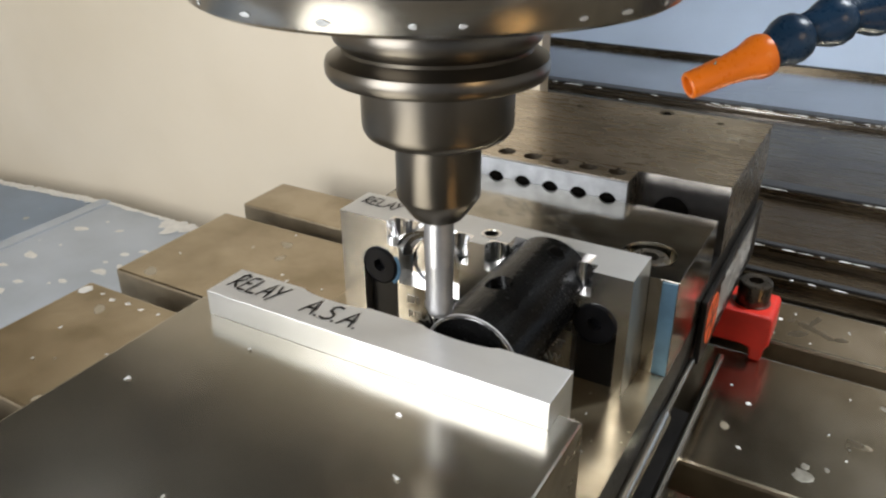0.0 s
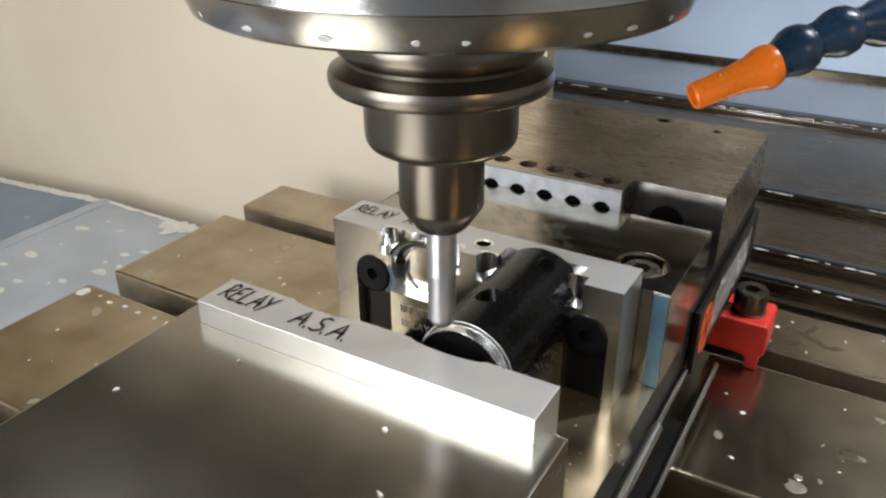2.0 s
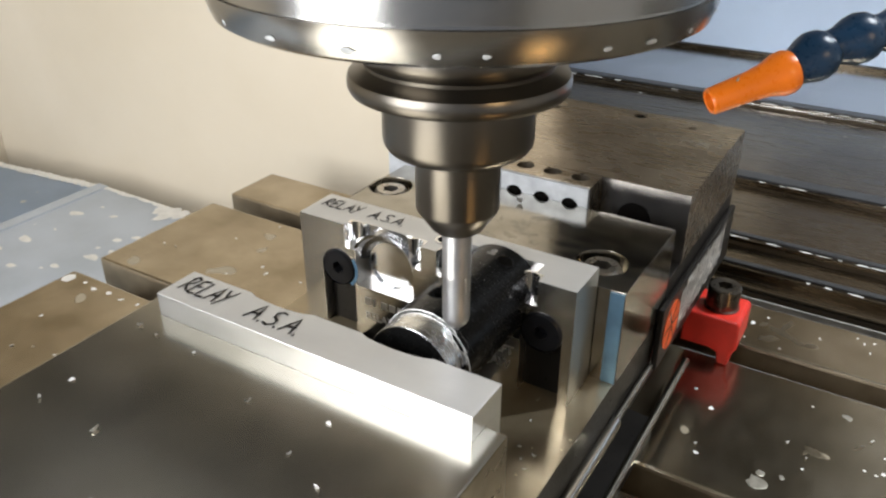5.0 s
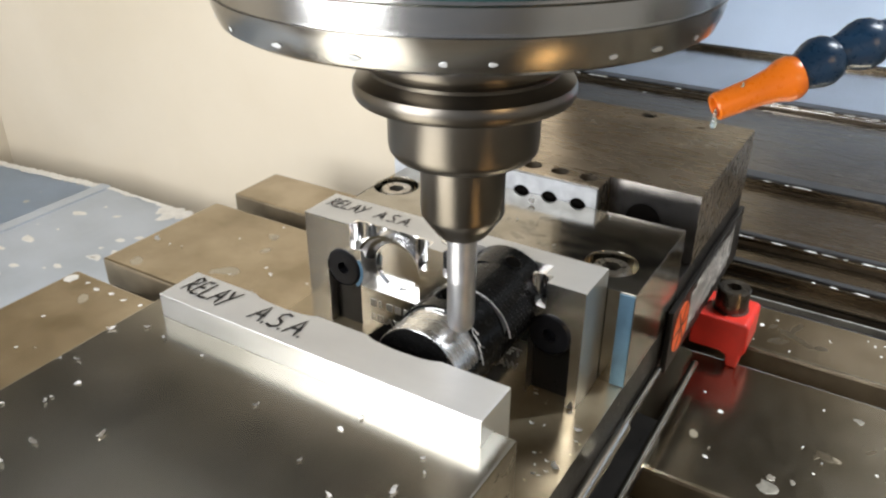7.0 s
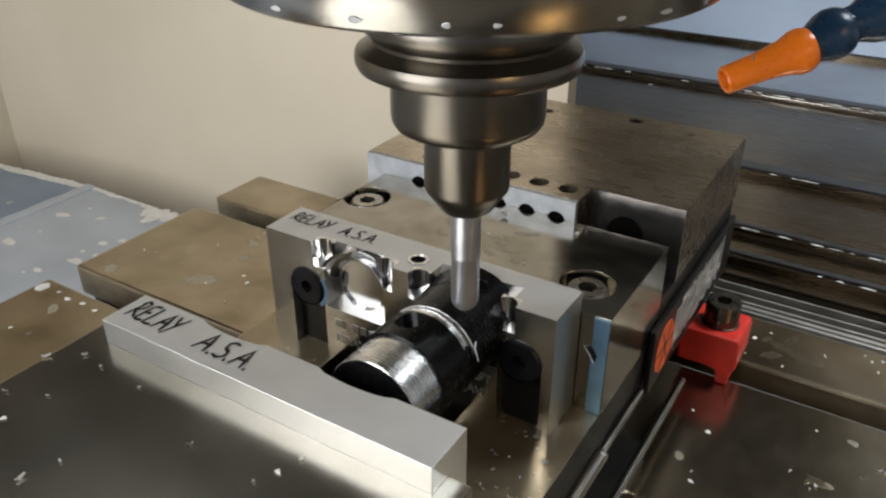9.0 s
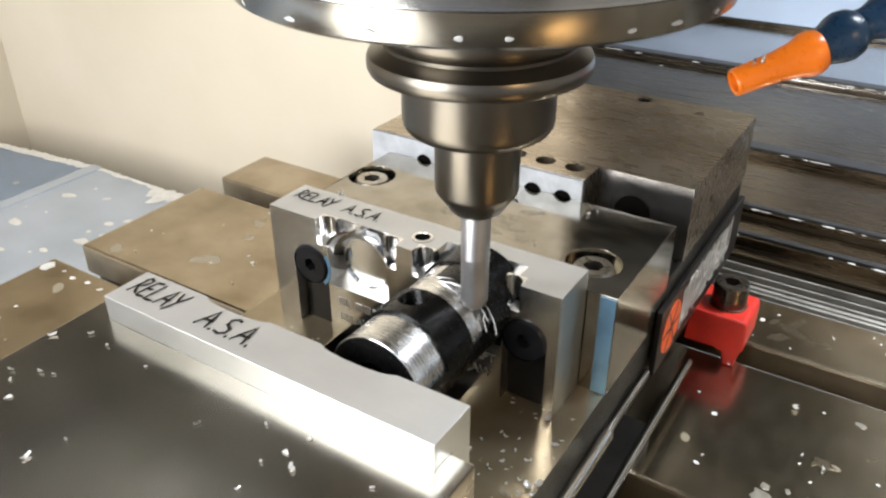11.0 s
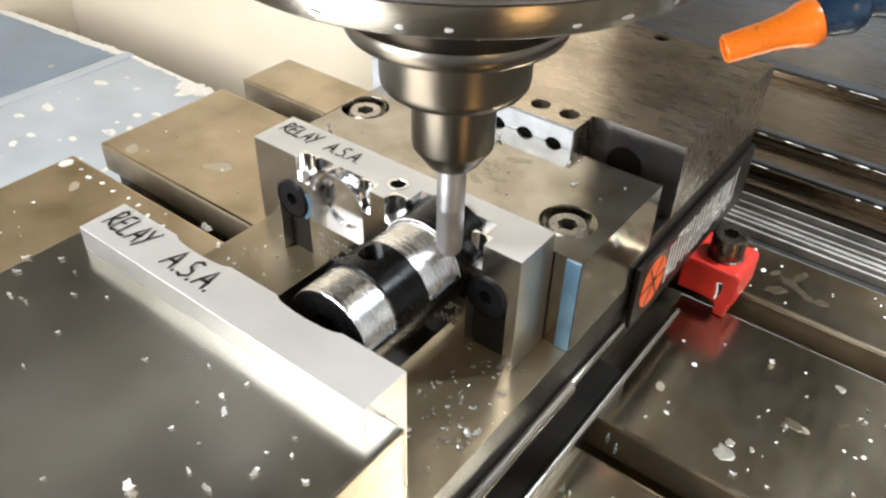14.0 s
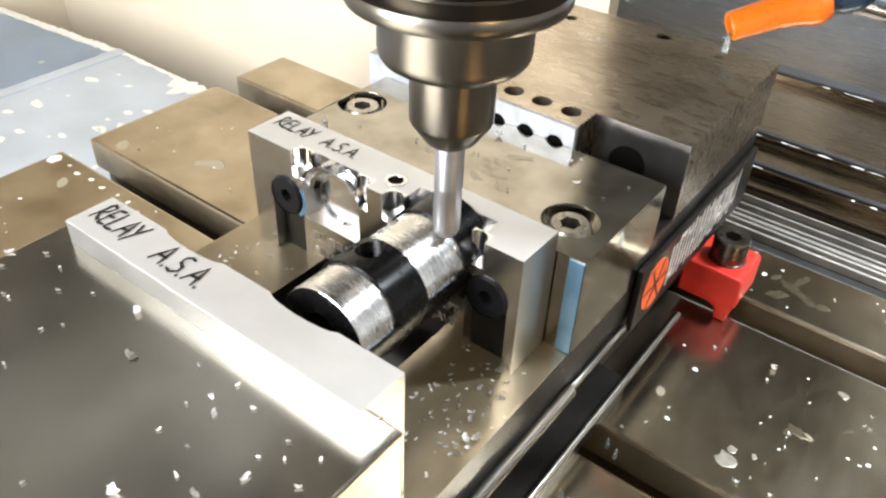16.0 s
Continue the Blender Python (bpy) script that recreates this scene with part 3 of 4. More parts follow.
def fixed_block():
    b = thing("fixed_jaw_block", "oily steel fixed jaw block with two counterbored screws", "vise block", ON_TABLE)
    spots = ((0.0535, 0.0645), (-0.0600, 0.0820))
    bm = bmesh.new()
    r = 0.0105
    pierced(bm, on_top(0.1112), [(-0.0690, 0.0462), (0.0700, 0.0462), (0.0700, 0.1079), (-0.0690, 0.1079)], 0.0418, [(disc(x, y, r, 40), 0.0075) for x, y in spots])
    body = part("body", bm, STEEL_BLOCK, b)
    md = body.modifiers.new("edge", "BEVEL")
    md.width, md.segments, md.limit_method, md.angle_limit = 0.0005, 2, "ANGLE", radians(60)
    box_part("dye_strip", BLUE_DYE, b, 0.0640, 0.0697, 0.0458, 0.0462, 0.0696, 0.1104, 0, "blue layout dye on the front face")
    rnd = random.Random(23)
    for i in range(22):
        bm = bmesh.new()
        r = 0.0012 + 0.0050 * rnd.random() ** 2
        ragged_patch(bm, 0, 0, r, r * rnd.uniform(0.2, 0.5), 0, 0.00002 + 0.000001 * i, 13, rnd)
        part("oil_smear", bm, SMEAR, b, "dark oily smear").matrix_basis = pose(rnd.uniform(-0.02, 0.036), 0.076 + rnd.gauss(0, 0.009), 0.1112, 0, 0, rnd.gauss(-25, 22))
    for k, (x, y) in enumerate(spots):
        s = part("cap_screw", bmesh.new(), SCREW_STEEL, b, "worn steel socket cap screw")
        bm = bmesh.new()
        hexa = [(0.0039 * math.cos(math.pi / 3 * i + 0.3 + k), 0.0039 * math.sin(math.pi / 3 * i + 0.3 + k)) for i in range(6)]
        pierced(bm, on_top(0.1100), disc(0, 0, 0.0068, 40), 0.007, [(hexa, 0.0055)])
        s.data = mesh_of("cap_screw", bm, SCREW_STEEL)
        s.location = (x, y, 0)
        lathe_part("chamfer", SCREW_STEEL, s, [(0.0067, 0.1099), (0.0080, 0.1084), (0.0080, 0.1038)], None, "", 40)
        lathe_part("socket", HOLE_SHADE, s, [(0, 0.1047), (0.0036, 0.1047)], None, "hex socket floor, its shade painted black", 6)
    return b


fixed_block()


def arc(cx, cz, r, a0, a1, n=14):
    return [(cx + r * math.cos(radians(a0 + (a1 - a0) * i / n)), cz + r * math.sin(radians(a0 + (a1 - a0) * i / n))) for i in range(n + 1)]


TUBE_X, TUBE_Z, TUBE_R = 0.0196, 0.1012, 0.0175
SPARE_X, SPARE_Z, SPARE_R = -0.0292, 0.0985, 0.0180
TOP = 0.1155


def rear_soft_jaw():
    j = thing("soft_jaw", "machined aluminium soft jaw with pockets, bolted to the fixed block", "soft jaw", ON_TABLE, "soft jaws")
    xl, xr, zb = -0.0722, 0.0567, 0.0637
    sl, sr, zs, rs = -0.0525, 0.0440, 0.0940, 0.0086
    step, seat, cut = 0.0875, 0.0150, 0.1046
    face = [(xl, zb), (sl - rs, zb)] + arc(sl, zs, rs, 180, 0) + [(sl + rs, zb), (sr - rs, zb)] + arc(sr, zs, rs, 180, 0) + [(sr + rs, zb), (xr, zb), (xr, TOP)]
    face += [(0.0414, TOP), (0.0414, cut), (0.0350, cut), (0.0350, step), (TUBE_X - 0.0122, step)]
    face += arc(TUBE_X, TUBE_Z, 0.0182, 228, 170, 10) + [(-0.0030, cut), (-0.0030, TOP), (-0.0102, TOP), (-0.0102, cut), (SPARE_X + seat, cut)]
    face += [(SPARE_X + seat, step), (SPARE_X - seat + 0.0011, step), (SPARE_X - seat + 0.0011, cut), (-0.0484, cut), (-0.0484, TOP), (xl, TOP)]
    bm = bmesh.new()
    pierced(bm, on_front(0.0302), face, 0.0056)
    front = part("front_face", bm, [ALU, ALU_FACE, ALU_LIT_TOP], j)
    for p in front.data.polygons:
        if p.normal.y < -0.9:
            p.material_index = 1
        elif p.center.z > TOP - 0.0001:
            p.material_index = 2
    # the pocket wall behind, with two round seats
    wall = [(xl, zb), (xr, zb), (xr, TOP)]
    wall += [(TUBE_X + 0.0186, TOP)] + arc(TUBE_X, TUBE_Z, 0.0178, 42, -42, 10) + [(TUBE_X + 0.008, 0.0880), (TUBE_X - 0.008, 0.0880)]
    wall += arc(TUBE_X, TUBE_Z, 0.0178, 222, 138, 10) + [(TUBE_X - 0.0150, TOP), (xl, TOP)]
    seat_disc = disc(SPARE_X, SPARE_Z - 0.001, 0.0102, 40)
    bm = bmesh.new()
    pierced(bm, on_front(0.0358), wall, 0.0072, [(seat_disc, 0.0012)])
    mid = part("pocket_wall", bm, [ALU_POCKET, ALU, ALU_LIT_TOP], j, "brightly milled round pockets")
    for p in mid.data.polygons:
        if p.center.z > TOP - 0.0001:
            p.material_index = 2
        elif p.center.x > xr - 0.0001 or p.center.x < xl + 0.0001:
            p.material_index = 1
    bm = bmesh.new()
    pierced(bm, on_front(0.0430), [(xl, zb), (xr, zb), (xr, TOP), (xl, TOP)], 0.0090)
    back = part("back_plate", bm, [ALU, ALU_LIT_TOP], j)
    for p in back.data.polygons:
        if p.normal.z > 0.9:
            p.material_index = 1
    lathe_part("tapped_hole", ALU_POCKET, j, [(0.0042, 0.0001), (0.0040, 0.0003), (0.0030, 0.00025), (0.0026, -0.0005)], pose(-0.0050, 0.0405, TOP), "countersunk tapped hole", 28)
    # black disc just above the top, painted shade of the tapped hole
    lathe_part("tapped_hole_floor", HOLE_SHADE, j, [(0, 0.00008), (0.0030, 0.00008)], pose(-0.0050, 0.0405, TOP), "", 20)
    for x in (sl, sr):
        s = part("jaw_screw", bmesh.new(), BLACK_OXIDE, j, "black socket head screw")
        bm = bmesh.new()
        hexa = [(x + 0.0030 * math.cos(math.pi / 3 * i + 0.5), zs + 0.0030 * math.sin(math.pi / 3 * i + 0.5)) for i in range(6)]
        pierced(bm, on_front(0.0294), disc(x, zs, 0.0080, 40), 0.0062, [(hexa, 0.004)])
        s.data = mesh_of("jaw_screw", bm, BLACK_OXIDE)
        lathe_part("rim", BLACK_OXIDE, s, [(0.0079, 0.0005), (0.0086, -0.0004), (0.0086, -0.006)], pose(x, 0.0294, zs, 90), "", 40)
    bm = bmesh.new()
    lathe(bm, [(0.0087, 0.0), (0.0096, 0.0002), (0.0103, 0.0)], pose(sl, 0.0301, zs, 90), 16, radians(-48), radians(36))
    part("dye_smear", bm, BLUE_DYE, j, "blue layout dye beside the screw")
    bm = bmesh.new()
    lathe(bm, [(0.0164, 0.0003), (0.0152, 0.0009), (0.0140, 0.0034), (0.0122, 0.0042), (0.0106, 0.0057)], pose(SPARE_X, 0.0301, SPARE_Z, -90), 22, radians(-176), radians(-4))
    part("pocket_chamfer", bm, ALU_POCKET, j, "bright arched chamfer round the pocket")
    # black sheets put in the slots for the shade of their depth
    for x in (sl, sr):
        box_part("slot_floor", STEEL_BLACK, j, x - rs + 0.0001, x + rs - 0.0001, 0.0354, 0.0357, zb, zs, 0, "black sheet standing for the shade in the screw slot")
    # upright half-round corner reliefs, open to the front and above
    for x, a0, a1 in ((-0.0442, 35, 180), (-0.0144, 0, 145), (0.0012, 40, 180), (0.0372, 0, 140)):
        bm = bmesh.new()
        rings = []
        for i in range(17):
            a = radians(a0 + (a1 - a0) * i / 16)
            px, py = x + 0.0042 * math.cos(a), 0.0304 + 0.0050 * math.sin(a)
            rings.append([bm.verts.new((px, py, cut)), bm.verts.new((px, py, TOP)), bm.verts.new((px, 0.0358, TOP))])
        for p, q in zip(rings, rings[1:]):
            for k in range(2):
                bm.faces.new((p[k], q[k], q[k + 1], p[k + 1]))
        part("corner_relief", bm, ALU_POCKET, j, "bright half-round corner relief", smooth=True)
    # engraving on the lower face
    m = pose(0, 0.03005, 0, 90)
    words("engraved_word", "RELAY", 0.0050, m @ pose(-0.0390, 0.0722, 0), ENGRAVE, j, "engraved word RELAY")
    for k, w in enumerate((0.0032, 0.0012, 0.003, 0.003, 0.0026)):
        box_part("engraved_bar", ENGRAVE, j, -0.0390 + 0.0042 * k, -0.0390 + 0.0042 * k + w, 0.02998, 0.0301, 0.0795, 0.0828, 0)
    words("engraved_word", "LEFT", 0.0052, m @ pose(0.0222, 0.0790, 0), ENGRAVE, j, "engraved word LEFT")
    words("engraved_word", "JAW", 0.0052, m @ pose(0.0215, 0.0722, 0), ENGRAVE, j, "engraved word JAW")
    return j


RELAY = [
    [(0.05, 0.0), (0.16, 0.5), (0.25, 1.0)], [(0.08, 0.8), (0.3, 1.02), (0.62, 0.92), (0.55, 0.62), (0.2, 0.42)], [(0.2, 0.45), (0.45, 0.2), (0.72, 0.05)],
    [(0.82, 0.08), (0.86, 0.5), (0.94, 0.95)], [(0.92, 0.95), (1.15, 0.96), (1.4, 1.0)], [(0.86, 0.5), (1.1, 0.52), (1.28, 0.55)], [(0.8, 0.06), (1.05, 0.02), (1.35, 0.08)],
    [(1.62, 1.0), (1.55, 0.5), (1.5, 0.02), (1.8, 0.03), (2.1, 0.06)],
    [(2.25, 0.0), (2.45, 0.5), (2.68, 0.98), (2.8, 0.5), (2.92, 0.0)], [(2.32, 0.36), (2.6, 0.4), (2.95, 0.42)],
    [(3.05, 1.0), (3.2, 0.72), (3.36, 0.5)], [(3.72, 1.05), (3.4, 0.5), (3.12, -0.1)],
]
ASA = [
    [(0.0, 0.0), (0.25, 0.5), (0.5, 1.0), (0.62, 0.5), (0.75, 0.0)], [(0.1, 0.36), (0.4, 0.4), (0.78, 0.42)], [(0.95, 0.0), (1.02, 0.05), (1.06, 0.08)],
    [(2.0, 0.95), (1.7, 1.0), (1.45, 0.85), (1.5, 0.6), (1.85, 0.45), (1.9, 0.2), (1.6, 0.02), (1.25, 0.1)], [(2.05, 0.0), (2.12, 0.05), (2.16, 0.08)],
    [(2.4, 0.0), (2.65, 0.5), (2.9, 1.0), (3.02, 0.5), (3.15, 0.0)], [(2.5, 0.36), (2.8, 0.4), (3.18, 0.42)], [(3.35, 0.0), (3.42, 0.05), (3.46, 0.08)],
]


def front_soft_jaw():
    j = thing("soft_jaw", "long machined aluminium soft jaw with handwritten marker words", "soft jaw", ON_TABLE, "soft jaws")
    xl, xr, y0, y1 = -0.0720, 0.0580, -0.0488, -0.0307
    # top outline with shallow scallops where the round pockets break out
    top = [(xl, y0), (xr, y0), (xr, y1), (TUBE_X + 0.014, y1)]
    top += [(TUBE_X + 0.014 - 0.028 * i / 10, y1 - 0.0022 * math.sin(math.pi * i / 10) ** 0.5) for i in range(1, 10)]
    top += [(TUBE_X - 0.014, y1), (SPARE_X + 0.014, y1)]
    top += [(SPARE_X + 0.014 - 0.028 * i / 10, y1 - 0.0022 * math.sin(math.pi * i / 10) ** 0.5) for i in range(1, 10)]
    top += [(SPARE_X - 0.014, y1), (xl, y1)]
    bm = bmesh.new()
    pierced(bm, on_top(TOP), top, 0.0094)
    upper = part("upper_bar", bm, [ALU_BRIGHT, ALU_LIT_TOP], j, "bright milled upper bar")
    # upward faces take the copy with the light painted in
    for p in upper.data.polygons:
        if p.normal.z > 0.9:
            p.material_index = 1
    md = upper.modifiers.new("edge", "BEVEL")
    md.width, md.segments, md.limit_method, md.angle_limit = 0.0002, 2, "ANGLE", radians(60)
    box_part("lower_bar", ALU_BRIGHT, j, xl, xr, -0.0401, y1 - 0.0002, 0.0637, 0.1062, 0)
    z = TOP + 0.00025
    stroke_word("marker_word", RELAY, pose(-0.0685, -0.0428, z, 0, 0, -2) @ Matrix.Diagonal((0.0060, 0.0095, 1, 1)), 0.15, INK, j, "handwritten word RELAY in black marker")
    stroke_word("marker_word", ASA, pose(-0.0352, -0.0440, z, 0, 0, -1) @ Matrix.Diagonal((0.0066, 0.0090, 1, 1)), 0.15, INK, j, "handwritten letters A.S.A. in black marker")
    return j


rj = rear_soft_jaw()
stroke_word("marker_word", RELAY, pose(-0.0690, 0.0405, TOP + 0.00025, 0, 0, 0) @ Matrix.Diagonal((0.0052, 0.0074, 1, 1)), 0.15, INK, rj, "handwritten word RELAY in black marker")
stroke_word("marker_word", ASA, pose(-0.0440, 0.0405, TOP + 0.00025, 0, 0, 1) @ Matrix.Diagonal((0.0050, 0.0070, 1, 1)), 0.15, INK, rj, "handwritten letters A.S.A. in black marker")
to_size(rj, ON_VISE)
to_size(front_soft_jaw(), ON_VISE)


# ---- the black bar held between the jaws ----
ALONG = pose(TUBE_X, 0, TUBE_Z, -90)     # local z runs along +y
FRONT, BACK = -0.0234, 0.0428
BAND_A, STRIP_A, COUNT_A = -0.0228, 0.00145, 10
BAND_B, STRIP_B, COUNT_B = 0.0069, 0.0021, 10
CUT_R = TUBE_R - 0.0010
ARC = 84.0


def shell(bm, r0, r1, y0, y1, a0, a1, n, slant=0.0):
    """A curved piece round the bar's axis, a0 to a1 degrees from straight up, wider by slant at y0 than in its middle."""
    rings = []
    for i in range(n + 1):
        corners = []
        for r, y, k in ((r0, y0, 1), (r1, y0, 1), (r1, y1, -1), (r0, y1, -1)):
            a = radians(a0 - slant * k + (a1 - a0 + 2 * slant * k) * i / n)
            corners.append(bm.verts.new(ALONG @ Vector((r * math.sin(a), -r * math.cos(a), y))))
        rings.append(corners)
    for a, b in zip(rings, rings[1:]):
        for k in range(4):
            bm.faces.new((a[k], b[k], b[(k + 1) % 4], a[(k + 1) % 4]))
    bm.faces.new(rings[0])
    bm.faces.new(rings[-1][::-1])


BORE_Y, BORE_A, BORE_R = 0.0014, -8.0, 0.0047


def holed_skin(bm, y0, y1, hy, ha, r):
    """The bar's skin from y0 to y1 with a round hole of radius r at hy, ha degrees from straight up."""
    def at(a, y, rad):
        return bm.verts.new(ALONG @ Vector((rad * math.sin(a), -rad * math.cos(a), y)))

    n, reach = 40, 0.0056
    half = math.asin(reach / TUBE_R)
    mid = radians(ha)
    # patch round the hole: square border to circle
    border, rim, lip = [], [], []
    for i in range(n):
        c, d = math.cos(2 * math.pi * i / n), math.sin(2 * math.pi * i / n)
        k = 1 / max(abs(c), abs(d))
        border.append(at(mid + half * c * k, (hy + (y1 - hy) * d * k) if d > 0 else (hy + (hy - y0) * d * k), TUBE_R))
        rim.append(at(mid + math.asin((r + 0.0004) * c / TUBE_R), hy + (r + 0.0004) * d, TUBE_R))
        x = r * c
        lip.append(at(mid + math.asin(x / (TUBE_R - 0.0005)), hy + r * d, TUBE_R - 0.0005))
    for p, q in ((border, rim), (rim, lip)):
        for i in range(n):
            j = (i + 1) % n
            bm.faces.new((p[i], p[j], q[j], q[i]))
    # the rest of the way round
    turn, count = 2 * math.pi - 2 * half, 72
    rows = [[at(mid + half + turn * i / count, y, TUBE_R) for y in (y0, y1)] for i in range(count + 1)]
    for p, q in zip(rows, rows[1:]):
        bm.faces.new((p[0], q[0], q[1], p[1]))
    # end rings down to the core
    for y in (y0, y1):
        ring = [(at(2 * math.pi * i / 96, y, TUBE_R), at(2 * math.pi * i / 96, y, CUT_R - 0.0004)) for i in range(96)]
        for i in range(96):
            p, q = ring[i], ring[(i + 1) % 96]
            bm.faces.new((p[0], q[0], q[1], p[1]))


def black_bar():
    b = thing("round_bar", "black anodized round aluminium bar with bright milled bands", "workpiece", ON_TABLE)
    prof = [(0.0080, FRONT + 0.004), (0.0082, FRONT)]
    prof += [(CUT_R - 0.0003, FRONT), (CUT_R, FRONT + 0.0003)]
    for y0, st, cnt in ((BAND_A, STRIP_A, COUNT_A), (BAND_B, STRIP_B, COUNT_B)):
        for i in range(cnt):
            for f, d in ((0.04, 0.0), (0.3, 0.000015), (0.55, 0.000025), (0.8, 0.000015), (0.98, 0.0)):
                prof.append((CUT_R - d, y0 + st * (i + f)))
        if y0 == BAND_A:
            prof += [(0.0090, BORE_Y - 0.0052), (0.0090, BORE_Y + 0.0052)]
    prof += [(CUT_R, BACK), (0, BACK)]
    lathe_part("core", ALU_CUT, b, prof, ALONG, "bright aluminium core with milling marks", 96)
    lathe_part("end_face", ANODIZED, b, [(0.0076, FRONT - 0.0003), (0.0080, FRONT - 0.0005), (CUT_R - 0.0004, FRONT - 0.0005), (CUT_R - 0.0001, FRONT - 0.0001)], ALONG, "", 64)
    lathe_part("bore", HOLE_SHADE, b, [(0.0079, FRONT - 0.0002), (0.0079, FRONT + 0.0035), (0, FRONT + 0.0035)], ALONG, "bore in the end, its shade painted black", 48)
    y0, y1 = BAND_A + STRIP_A * COUNT_A, BAND_B
    bm = bmesh.new()
    holed_skin(bm, y0, y1, BORE_Y, BORE_A, BORE_R)
    part("black_skin", bm, ANODIZED, b, "black anodized skin with a cross bore", smooth=True)
    y0, y1 = BAND_B + STRIP_B * COUNT_B, BACK
    lathe_part("black_skin", ANODIZED, b, [(CUT_R, y0), (TUBE_R, y0 + 0.0001), (TUBE_R, y1 - 0.0001), (CUT_R, y1)], ALONG, "black anodized skin", 96)
    for y0, y1 in ((FRONT, BAND_A + STRIP_A * COUNT_A), (BAND_B, BAND_B + STRIP_B * COUNT_B)):
        bm = bmesh.new()
        shell(bm, CUT_R - 0.0002, TUBE_R - 0.00004, y0, y1, ARC - 2.6, 362.6 - ARC, 60)
        part("black_skin", bm, ANODIZED, b, "black anodized skin", smooth=True)
    # threaded wall and floor of the cross bore
    m = pose(TUBE_X, BORE_Y, TUBE_Z, 0, BORE_A)
    wall = [(BORE_R - (0.0003 if i % 2 else 0.0), TUBE_R - 0.0006 - 0.0004 * i) for i in range(20)]
    lathe_part("cross_bore", ANODIZED, b, wall, m, "dark threaded cross bore", 32)
    lathe_part("bore_floor", HOLE_SHADE, b, [(BORE_R, wall[-1][1]), (0, wall[-1][1] - 0.001)], m, "", 32)
    # the small blind bore near the back end, a black disc for its shaded depth
    m = pose(TUBE_X, 0.0335, TUBE_Z, 0, 20) @ pose(0, 0, TUBE_R)
    lathe_part("bore_rim", ANODIZED, b, [(0.0036, -0.0007), (0.0035, 0.0003), (0.0031, 0.0005), (0.0026, -0.0001)], m, "", 28)
    lathe_part("small_bore", HOLE_SHADE, b, [(0.0029, 0.0003), (0.0024, 0.00022), (0, 0.0002)], m, "black disc standing for a small bore's shaded depth", 28)
    return b


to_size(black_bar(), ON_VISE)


# ---- toe clamp, way covers ----
def toe_clamp():
    c = thing("toe_clamp", "red painted toe clamp with a black cap screw on the table", "clamp", ON_TABLE)
    bm = bmesh.new()
    prism_y(bm, [(0.0640, 0.0085), (0.0800, 0.0085), (0.0842, 0.0070), (0.0852, 0.0), (0.0912, 0.0), (0.0920, 0.0080), (0.0940, 0.0110), (0.0940, 0.0265), (0.0922, 0.0285), (0.0640, 0.0285)], 0.1825, 0.2110)
    body = part("body", bm, RED, c)
    md = body.modifiers.new("edge", "BEVEL")
    md.width, md.segments, md.limit_method, md.angle_limit = 0.0012, 2, "ANGLE", radians(40)
    s = part("cap_screw", bmesh.new(), SCREW_STEEL, c, "worn dark grey socket cap screw")
    bm = bmesh.new()
    hexa = [(0.0805 + 0.0042 * math.cos(math.pi / 3 * i), 0.1965 + 0.0042 * math.sin(math.pi / 3 * i)) for i in range(6)]
    pierced(bm, on_top(0.0418), disc(0.0805, 0.1965, 0.0082, 40), 0.0140, [(hexa, 0.006)])
    s.data = mesh_of("cap_screw", bm, WORN_SCREW)
    lathe_part("rim", WORN_SCREW, s, [(0.0081, 0.0418), (0.0088, 0.0410), (0.0088, 0.0295), (0.0095, 0.0293), (0.0095, 0.028)], pose(0.0805, 0.1965, 0), "", 40)
    return c


toe_clamp()


def rear_apron():
    a = thing("way_wiper", "black ribbed wiper strips behind the machine table", "wiper")
    box_part("backing", RUBBER_AND_SHADE, a, -0.09, 1.2, 0.268, 0.332, -0.06, -0.0445, 0.001)
    for y, w, z in ((0.2795, 0.0024, -0.0385), (0.2865, 0.0026, -0.0382), (0.2912, 0.0034, -0.0380), (0.2985, 0.0022, -0.0384), (0.3090, 0.0018, -0.0390), (0.3215, 0.0016, -0.0392)):
        box_part("rib", WIPER_RIB, a, -0.088, 1.198, y, y + w, -0.0446, z, 0.0006, "pale worn rib")
    return a


rear_apron()


